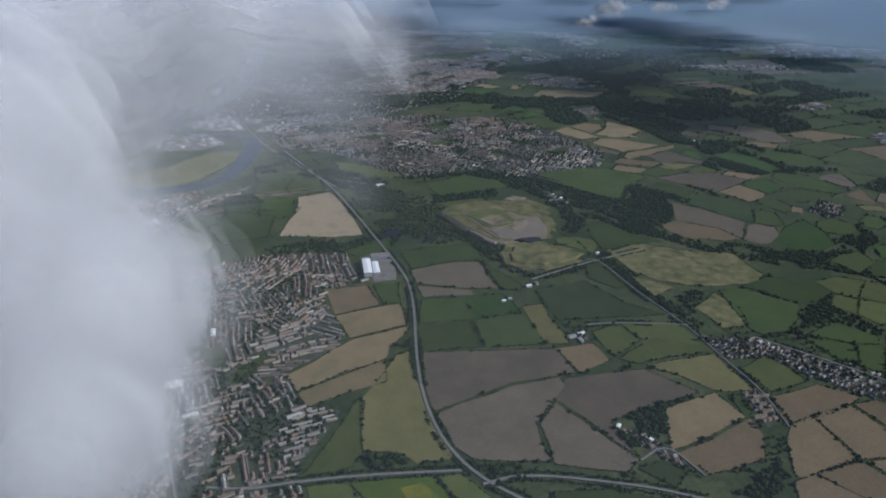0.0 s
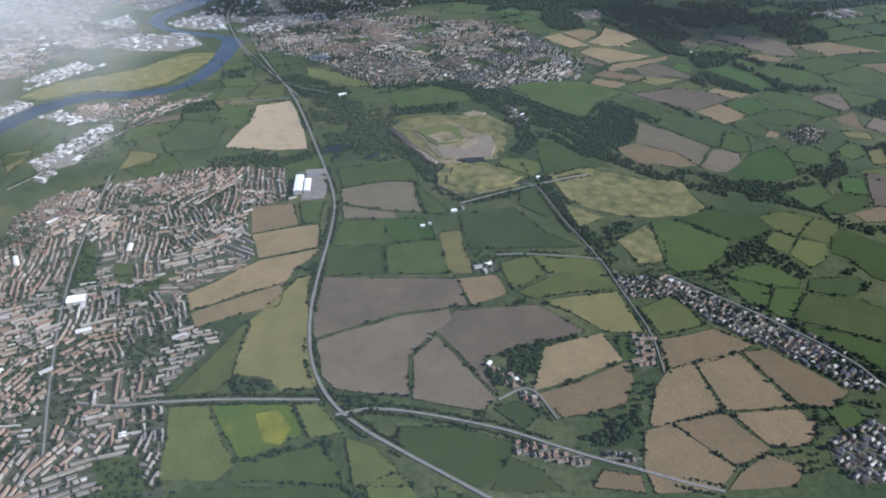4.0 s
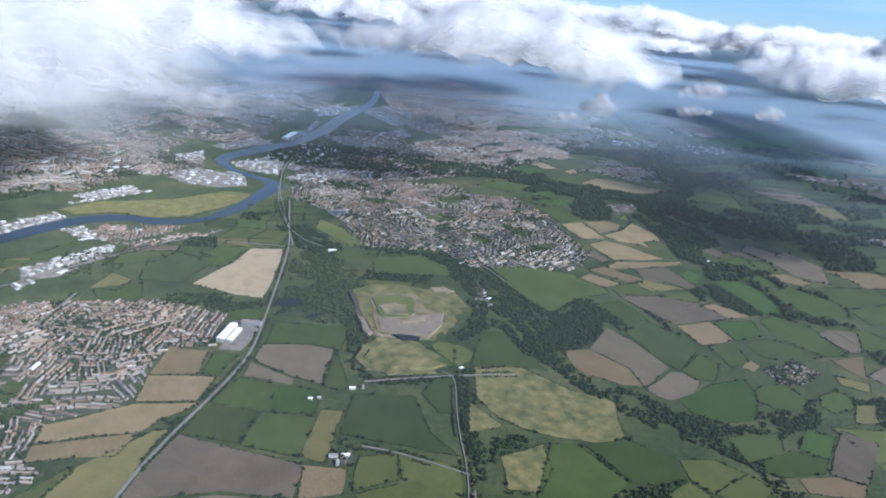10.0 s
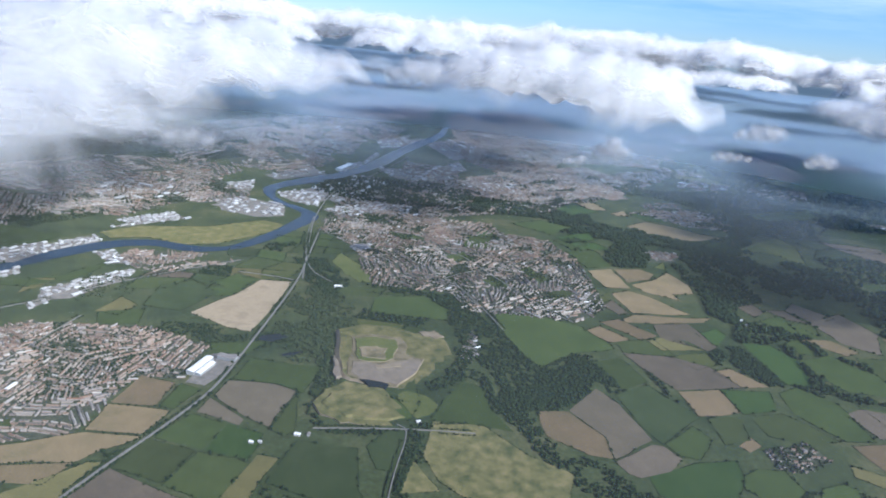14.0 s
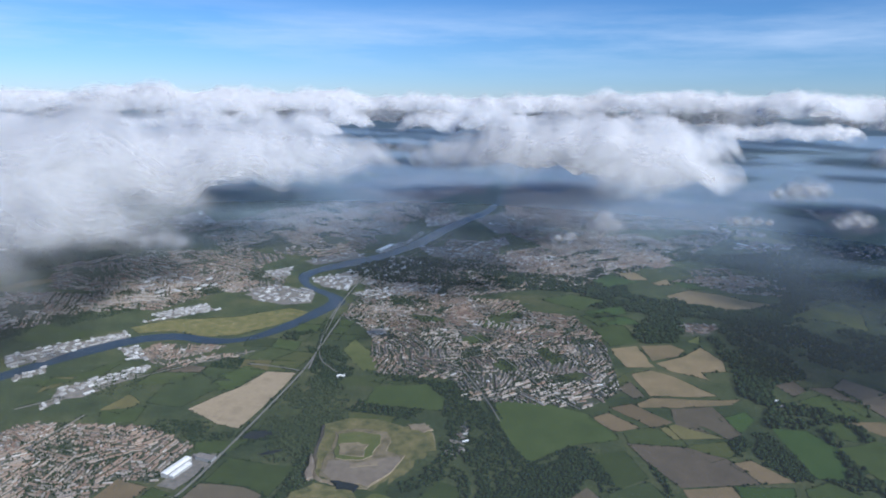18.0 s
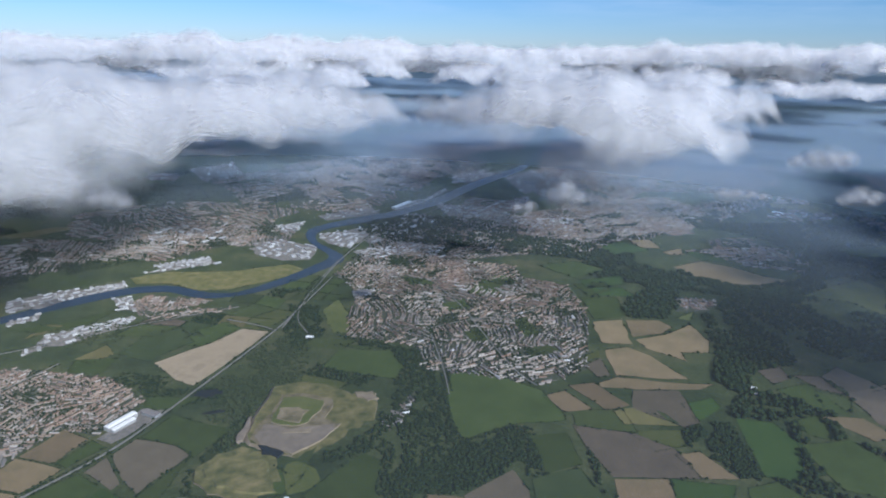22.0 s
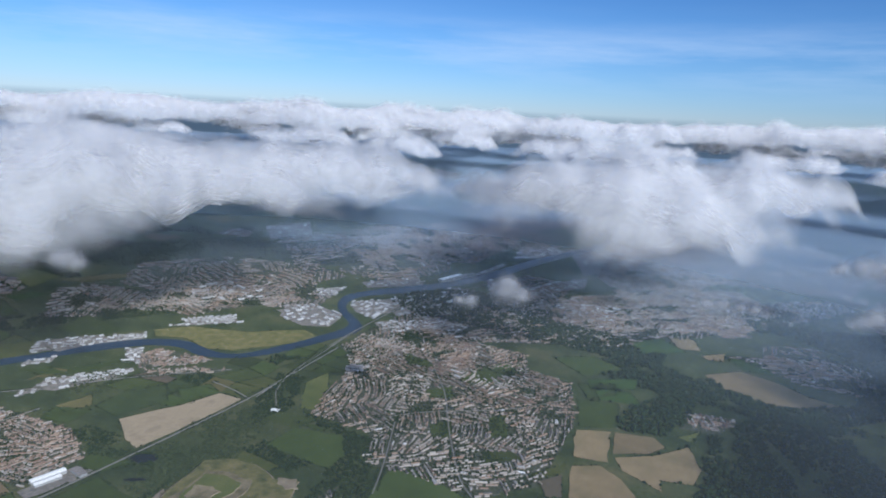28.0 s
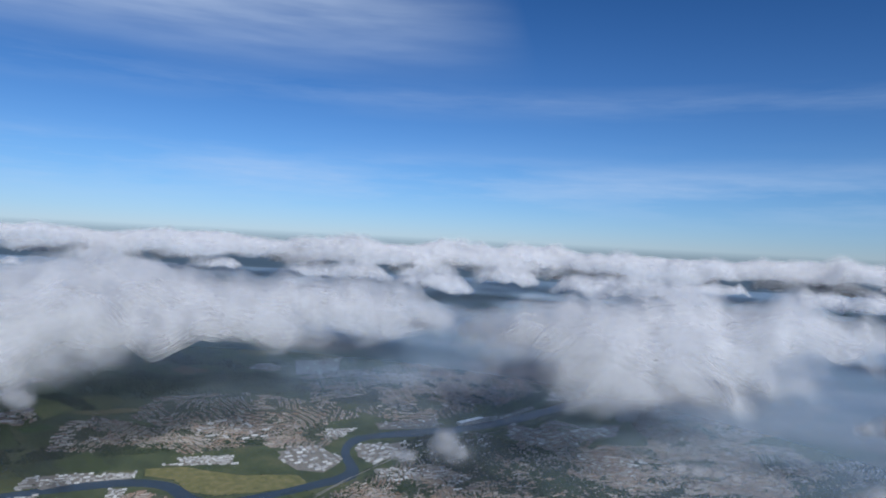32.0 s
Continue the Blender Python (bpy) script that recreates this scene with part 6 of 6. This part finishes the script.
patchwork(230, 800, 230, 1000, 58, 44, 0.5, 1, True, 0.32)
patchwork(-330, 230, 560, 1120, 46, 40, 0.3, 2, True, 0.25)
patchwork(250, 1100, 1000, 1700, 95, 60, 0.45, 4, True, 0.36, 0.08)
patchwork(-1400, -560, 300, 1500, 100, 62, 0.3, 5, True, 0.2, 0.12)
patchwork(-500, 1500, 1700, 3300, 150, 85, 0.25, 6, True, 0.3, 0.42)
patchwork(-2600, -900, 1500, 3300, 170, 95, 0.35, 7, True, 0.25, 0.5)

sr = np.random.default_rng(9)
V, Fc, I, off = [], [], [], 0
for poly in SUBURBS:
    px, py = np.array([p[0] for p in poly]), np.array([p[1] for p in poly])
    turn = sr.uniform(0, 3)
    for _ in range(110):
        x, y = sr.uniform(px.min(), px.max()), sr.uniform(py.min(), py.max())
        if not inside(poly, [x], [y])[0]:
            continue
        sc = sr.uniform(2.0, 3.4) if sr.random() < 0.9 else sr.uniform(5, 9)
        wv, wf, rv_, rf_ = house_parts(1.6 * sc, sc, 2.2, 3.6)
        t = turn + sr.choice([0, math.pi / 2])
        ct, st = math.cos(t), math.sin(t)
        for vv, ff, mi in ((wv, wf, 0), (rv_, rf_, int(sr.integers(1, 5)))):
            V.append(np.stack([x + vv[:, 0] * ct - vv[:, 1] * st, y + vv[:, 0] * st + vv[:, 1] * ct, float(height(x, y)) + vv[:, 2]], 1))
            Fc.append(ff + off)
            I.append(np.full(len(ff), mi))
            off += len(vv)
tagged(new("houses", bulk("houses", np.concatenate(V), np.concatenate(Fc), [WALL, ROOF_MIX, ROOF_RED, ROOF_GREY, SHED], index=np.concatenate(I))), "scattered houses and sheds of the far suburbs", "houses", kind="stuff")

wr = np.random.default_rng(12)
for poly, density in WOODS:
    poly = wavy(poly, 10.0)
    px, py = np.array([p[0] for p in poly]), np.array([p[1] for p in poly])
    area = 0.5 * abs(np.dot(px, np.roll(py, 1)) - np.dot(py, np.roll(px, 1)))
    near = py.min() < 900
    n = int(min(2600 if near else 2200, area / (9.0 if near else 22.0)) * density)
    bx = (px.max() - px.min()) * (py.max() - py.min())
    m = int(n * bx / area) + 1
    x, y = wr.uniform(px.min(), px.max(), m), wr.uniform(py.min(), py.max(), m)
    keep = inside(poly, x, y) & ~inside(RIVER, x, y) & (fbm(x / 30, y / 30, 5, 2) < 0.72) & ~near_line(x, y, ROADS, 2.5)
    for b in FIELD_POLYS + PONDS + [RIM, LENS]:
        keep &= ~inside(b, x, y)
    x, y = x[keep], y[keep]
    size = wr.uniform(1.0, 2.1, len(x)) * (1.0 if near else 1.7 if density > 0.5 else 2.6)
    clumps("woodland", x, y, size, 1.15, wr, "dense dark green broadleaf woodland with an uneven edge" if density > 0.6 or not near else "loose scrub of bushes and young trees", 2 if near and py.min() < 700 else 1, SCRUB if density <= 0.6 and near else LEAF)

# trees among the houses
for key in ("town_a", "town_b", "linear", "hamlet", "village_r", "north_b", "far_n", "far_c", "far_d", "far_f", "far_j", "far_m"):
    poly = TOWNS[key]
    px, py = np.array([p[0] for p in poly], float), np.array([p[1] for p in poly], float)
    small = key in ("linear", "hamlet", "village_r")
    m = int((px.max() - px.min()) * (py.max() - py.min()) / (7 if small else 11))
    x, y = wr.uniform(px.min() - 8, px.max() + 8, m), wr.uniform(py.min() - 8, py.max() + 8, m)
    keep = inside(poly, x, y) & (fbm(x / 38.0, y / 38.0, 31, 2) > (0.38 if small else 0.43)) & ~near_line(x, y, ROADS, 2.5)
    clumps("garden_trees", x[keep], y[keep], wr.uniform(0.7, 1.6, keep.sum()), 1.1, wr, "dark green garden trees among the houses", 1)

# single trees in the hedges and gardens that lie nearest
def tree_meshes(seed):
    r = np.random.default_rng(seed)
    V, Fs = [], []
    for k in range(11):
        an, rad, zz = r.uniform(0, 6.3), r.uniform(0.2, 1.0), r.uniform(1.2, 3.0)
        c = np.array([rad * math.cos(an), rad * math.sin(an), zz])
        V.append(ICO_V * r.uniform(0.7, 1.3, (12, 1)) * r.uniform(0.55, 0.85) + c)
        Fs.append(ICO_F + 12 * k)
    crown = bulk("crown", np.concatenate(V), np.concatenate(Fs), LEAF)
    rings = [(0.20, -0.4), (0.15, 0.6), (0.10, 1.6), (0.04, 2.6)]
    tv = [(rr * math.cos(k * math.pi / 3), rr * math.sin(k * math.pi / 3), z) for rr, z in rings for k in range(6)]
    tf = [(6 * l + k, 6 * l + (k + 1) % 6, 6 * l + 6 + (k + 1) % 6, 6 * l + 6 + k) for l in range(3) for k in range(6)]
    return mesh("trunk", tv, tf, BARK), crown


TREES = [tree_meshes(s) for s in (1, 2, 3)]
tr = np.random.default_rng(21)
spots = []
while len(spots) < 220:
    x, y = tr.uniform(-60, 380), tr.uniform(270, 480)
    if fbm(x / 22, y / 22, 15, 2) < 0.5 or near_line(np.array([x]), np.array([y]), ROADS, 2.4)[0] or any(inside(p, [x], [y])[0] for p in FIELD_POLYS):
        continue
    spots.append((x, y))
for i, (x, y) in enumerate(spots):
    ob = new("tree")
    ob.matrix_world = pose(x, y, float(height(x, y)), 0, 0, tr.uniform(0, 360)) @ Matrix.Scale(tr.uniform(0.7, 1.25), 4)
    tagged(ob, "round-crowned dark green broadleaf tree", "tree", "trees near the hamlet")
    part("trunk", TREES[i % 3][0], ob)
    part("crown", TREES[i % 3][1], ob)

# hedges round the fields
for outline, cx, cy in EDGES:
    pts = []
    for p, q in zip(outline, outline[1:] + outline[:1]):
        n = max(1, int(math.dist(p, q) / (1.3 if cy < 1100 else 2.6 if cy < 1700 else 6.0)))
        for i in range(n):
            s = (i + wr.random()) / n
            pts.append((p[0] + s * (q[0] - p[0]), p[1] + s * (q[1] - p[1])))
    pts = np.array(pts)
    pts += wr.normal(0, 0.35, pts.shape)
    keep = (fbm(pts[:, 0] / 25, pts[:, 1] / 25, 77, 2) > 0.36) & ~near_line(pts[:, 0], pts[:, 1], ROADS, 2.2)
    for dug in (RIM, LENS, *PONDS):
        keep &= ~inside(dug, pts[:, 0], pts[:, 1])
    pts = pts[keep]
    size = np.where(wr.random(len(pts)) < 0.08, wr.uniform(1.0, 1.8, len(pts)), wr.uniform(0.35, 0.75, len(pts))) * (1.0 if cy < 1100 else 1.6 if cy < 1700 else 3.0)
    clumps("hedge", pts[:, 0], pts[:, 1], size, 1.0, wr, "dark green field hedge with a few taller trees")

for pts in ROADS:
    side = []
    for p, q in zip(pts, pts[1:]):
        n = max(1, int(math.dist(p, q) / 1.4))
        ln = math.dist(p, q) or 1
        for i in range(n):
            for sgn in (-1, 1):
                s, o = (i + wr.random()) / n, sgn * wr.uniform(2.6, 4.4)
                side.append((p[0] + s * (q[0] - p[0]) - o * (q[1] - p[1]) / ln, p[1] + s * (q[1] - p[1]) + o * (q[0] - p[0]) / ln))
    side = np.array(side)
    side = side[(fbm(side[:, 0] / 30, side[:, 1] / 30, 91, 2) > 0.46) & ~inside(RIVER, side[:, 0], side[:, 1])]
    clumps("hedge", side[:, 0], side[:, 1], wr.uniform(0.6, 1.4, len(side)), 1.0, wr, "dark green roadside hedge and young trees")

# ---- clouds ----
def veil_mesh(verts, quads, dens, mat):
    me = bulk("veil", verts, quads, mat, True)
    at = me.attributes.new("dens", "FLOAT", "POINT")
    at.data.foreach_set("value", np.asarray(dens, np.float32))
    return me


def cloud(blobs, base, seed, res, label, rough=1.0, mats=CLOUD, steep=2.4):
    """A heap of droplets: nested veils, thin outside and closed within."""
    x0 = min(b[0] - b[2] * 1.65 for b in blobs)
    x1 = max(b[0] + b[2] * 1.65 for b in blobs)
    y0 = min(b[1] - b[3] * 1.65 for b in blobs)
    y1 = max(b[1] + b[3] * 1.65 for b in blobs)
    X, Y = np.meshgrid(np.arange(x0, x1 + res, res), np.arange(y0, y1 + res, res), indexing="ij")
    top = max(b[4] for b in blobs)
    sc = top * 1.3
    D = np.full(X.shape, -1.0)
    for bx, by, rx, ry, th in blobs:
        r = np.hypot((X - bx) / rx, (Y - by) / ry)
        D = np.maximum(D, np.minimum(1.15 - r, 0.75) * (0.45 + 0.55 * th / top))
    D = D + rough * (0.85 * (fbm(X / (sc * 1.6), Y / (sc * 1.6), seed, 4) - 0.5) + 0.2 * (fbm(X / (sc * 0.4), Y / (sc * 0.4), seed + 31, 2) - 0.5))
    H = np.clip(D + 0.16, 0, None)
    T = 1 - np.exp(-steep * H)                                  # steep rim, broad flat crown
    lump = fbm(X / (sc * 0.8), Y / (sc * 0.8), seed + 9, 2)
    br = np.random.default_rng(seed)
    heap = np.zeros(X.shape)                                    # rounded heads, large and small
    for _ in range(min(150, 8 + int(1.6 * (x1 - x0) * (y1 - y0) / sc ** 2))):
        i, j = br.integers(0, X.shape[0]), br.integers(0, X.shape[1])
        rad = sc * br.uniform(0.35, 0.95)
        heap = np.maximum(heap, np.sqrt(np.clip(1 - ((X - X[i, j]) ** 2 + (Y - Y[i, j]) ** 2) / rad ** 2, 0, None)) * br.uniform(0.5, 1.0))
    crown = 0.48 + 0.55 * lump + 0.28 * heap
    floor_ = base + top * (0.9 * (fbm(X / (sc * 0.8), Y / (sc * 0.8), seed + 23, 3) - 0.5) + 0.1 * (fbm(X / (sc * 0.2), Y / (sc * 0.2), seed + 27, 1) - 0.5))
    shx = sc * 0.22 * (fbm(X / (sc * 0.5), Y / (sc * 0.5), seed + 41, 2) - 0.5)
    shy = sc * 0.22 * (fbm(X / (sc * 0.5), Y / (sc * 0.5), seed + 43, 2) - 0.5)
    holder = new("cloud")
    tagged(holder, label, "cloud")
    nx, ny = X.shape
    ids = np.arange(nx * ny).reshape(nx, ny)
    a, b, c, d = ids[:-1, :-1], ids[1:, :-1], ids[1:, 1:], ids[:-1, 1:]
    for k, cut in enumerate((0.0, 0.09, 0.18, 0.27, 0.36, 0.45, 0.54, 0.63)):
        t = np.clip(T - cut + (0.08 * (fbm(X / (sc * 0.45), Y / (sc * 0.45), seed + 101 + 7 * k, 2) - 0.5) if k else 0), 0, None) * (T > 0)
        up = floor_ + top * t * crown
        pos = t > 0
        keep = (pos[:-1, :-1] | pos[1:, :-1] | pos[1:, 1:] | pos[:-1, 1:]).ravel()
        if keep.sum() < 4:
            continue
        q = np.stack([a.ravel(), b.ravel(), c.ravel(), d.ravel()], 1)[keep]
        used, inv = np.unique(q, return_inverse=True)
        q = inv.reshape(q.shape)
        m = len(used)
        ux, uy = X.ravel()[used], Y.ravel()[used]
        sx, sy = shx.ravel()[used], shy.ravel()[used]
        vt = np.stack([ux + sx, uy + sy, up.ravel()[used]], 1)
        dens = np.clip(t.ravel()[used] / 0.16, 0, 1)
        me = veil_mesh(vt, q, dens, mats[k])
        part("core" if k == 7 else "veil", me, holder, "closed white inner cloud" if k == 7 else "")


cloud([(-270, 300, 165, 130, 70), (-300, 450, 190, 150, 80), (-340, 610, 215, 110, 75), (-380, 700, 190, 120, 80), (-560, 950, 300, 230, 100), (-850, 820, 400, 300, 110), (-640, 1250, 260, 240, 90), (-420, 850, 150, 120, 70), (-650, 500, 300, 200, 100)], 250, 5, 7.5, "broad grey-white bank of low cumulus", 1.25, CLOUD, 1.9)
cloud([(30, 1430, 200, 210, 90), (180, 1250, 110, 90, 60), (-90, 1650, 220, 270, 100), (20, 1800, 180, 230, 80)], 258, 12, 7.0, "wide soft grey-white cumulus heap", 1.25, CLOUD, 1.9)
def puff(lobes, seed, label, mats=PUFF):
    """A ragged cloud: lumpy lobes x, y, z, r, each of nested thin shells."""
    pr = np.random.default_rng(seed)
    holder = new("cloud")
    tagged(holder, label, "cloud")
    nu, nv = 28, 16
    an, el = np.meshgrid(np.arange(nu) * 2 * math.pi / nu, np.linspace(-math.pi / 2, math.pi / 2, nv), indexing="ij")
    dx, dy, dz = np.cos(an) * np.cos(el), np.sin(an) * np.cos(el), np.sin(el)
    ids = np.arange(nu * nv).reshape(nu, nv)
    nxt = np.roll(ids, -1, 0)
    quads = np.stack([ids[:, :-1].ravel(), nxt[:, :-1].ravel(), nxt[:, 1:].ravel(), ids[:, 1:].ravel()], 1)
    for x, y, z, r in lobes:
        for k in range(len(mats)):
            rad = r * (1.3 - k / len(mats))
            bump = 0.6 * (fbm(2.1 * dx + 1.3 * dz + 9.0 * seed + 0.4 * k, 2.1 * dy - 1.1 * dz, seed, 3) - 0.5) + 0.5
            jit = pr.normal(0, 0.08 * r, 3)
            v = np.stack([x + jit[0] + rad * dx * (0.6 + bump), y + jit[1] + rad * dy * (0.6 + bump), z + jit[2] + 0.8 * rad * dz * (0.6 + bump)], -1).reshape(-1, 3)
            part("veil", veil_mesh(v, quads, np.ones(len(v)), mats[k]), holder)


puff([(-99, 130, 234, 33), (-122, 150, 252, 36), (-112, 104, 222, 28), (-146, 182, 262, 42), (-92, 124, 214, 24), (-150, 140, 235, 45), (-76, 132, 236, 24), (-80, 112, 224, 22), (-70, 94, 226, 20)], 3, "soft grey cumulus drifting close by", NEAR)
puff([(235, 952, 246, 13), (222, 958, 242, 11), (249, 958, 244, 10), (238, 950, 256, 9), (205, 932, 231, 8), (192, 930, 229, 6)], 21, "small ragged cloud puff")
puff([(482, 1210, 240, 13), (496, 1220, 237, 10), (470, 1200, 236, 8)], 27, "small torn cloud puff")
puff([(352, 1130, 235, 8), (364, 1140, 235, 9), (378, 1150, 234, 7), (390, 1158, 234, 5)], 29, "thin flat cloud scrap")
puff([(410, 1470, 242, 20), (390, 1460, 240, 16), (432, 1490, 240, 15), (372, 1445, 236, 10)], 33, "small white cumulus puff")
puff([(-254, 1382, 268, 30), (-225, 1400, 262, 22), (-290, 1370, 262, 22)], 39, "small rounded white cumulus")
puff([(-118, 640, 240, 14), (-100, 645, 238, 10), (-135, 632, 238, 10)], 45, "small detached cloud scrap")
# Bank added mostly out of view so its shadow darkens the eastern ground.
cloud([(790, 1610, 172, 230, 80), (855, 1225, 145, 135, 60), (715, 1910, 160, 150, 80)], 258, 51, 10.0, "grey-white cumulus bank added to shade the eastern land", 1.25)
far_r = np.random.default_rng(44)
for k in range(34):
    an, dist = radians(-16 + 108 * ((k * 0.618) % 1)), 2000 + 2300 * (k / 34)
    x, y = 600 - dist * math.sin(an), 450 + dist * math.cos(an)
    s = far_r.uniform(0.3, 0.8) * dist / 2600
    blobs = [(x + far_r.uniform(-260, 260) * s, y + far_r.uniform(-120, 120) * s, 150 * s * far_r.uniform(0.6, 1.2), 110 * s * far_r.uniform(0.6, 1.2), 95 * s * far_r.uniform(0.6, 1.2)) for _ in range(4)]
    cloud(blobs, 275, 160 + k, 20 * s, "scattered low cumulus over the far plain", 1.0)
for k in range(26):
    an, dist = radians(-16 + 108 * ((k * 0.618) % 1)), 2700 + 1900 * (k / 26)
    x, y = 600 - dist * math.sin(an), 450 + dist * math.cos(an)
    s = far_r.uniform(0.7, 1.2) * dist / 2600
    blobs = [(x + far_r.uniform(-260, 260) * s, y + far_r.uniform(-160, 160) * s, 250 * s * far_r.uniform(0.6, 1.2), 170 * s * far_r.uniform(0.6, 1.2), 80 * far_r.uniform(0.5, 1.2)) for _ in range(3)]
    cloud(blobs, 310 + 8 * far_r.integers(0, 5), 60 + k, 24 * s, "distant sunlit cloud deck", 0.9)

# ---- sheets imitating distance haze over the valley ----
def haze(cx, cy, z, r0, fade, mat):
    """A thin level veil imitating aerial haze, open in the middle and thickening outwards."""
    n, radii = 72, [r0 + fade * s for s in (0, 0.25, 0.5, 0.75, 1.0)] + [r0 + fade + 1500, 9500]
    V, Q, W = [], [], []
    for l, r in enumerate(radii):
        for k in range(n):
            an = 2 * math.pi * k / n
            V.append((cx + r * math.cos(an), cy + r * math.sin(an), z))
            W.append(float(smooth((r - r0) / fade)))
    for l in range(len(radii) - 1):
        for k in range(n):
            q = (k + 1) % n
            Q.append((l * n + k, l * n + q, (l + 1) * n + q, (l + 1) * n + k))
    ob = new("haze", veil_mesh(V, Q, W, mat))
    tagged(ob, "thin blue-tinted sheet imitating distance haze over the valley", "haze", kind="stuff")


# Stacked sheets lighten and blue the ground more with distance.
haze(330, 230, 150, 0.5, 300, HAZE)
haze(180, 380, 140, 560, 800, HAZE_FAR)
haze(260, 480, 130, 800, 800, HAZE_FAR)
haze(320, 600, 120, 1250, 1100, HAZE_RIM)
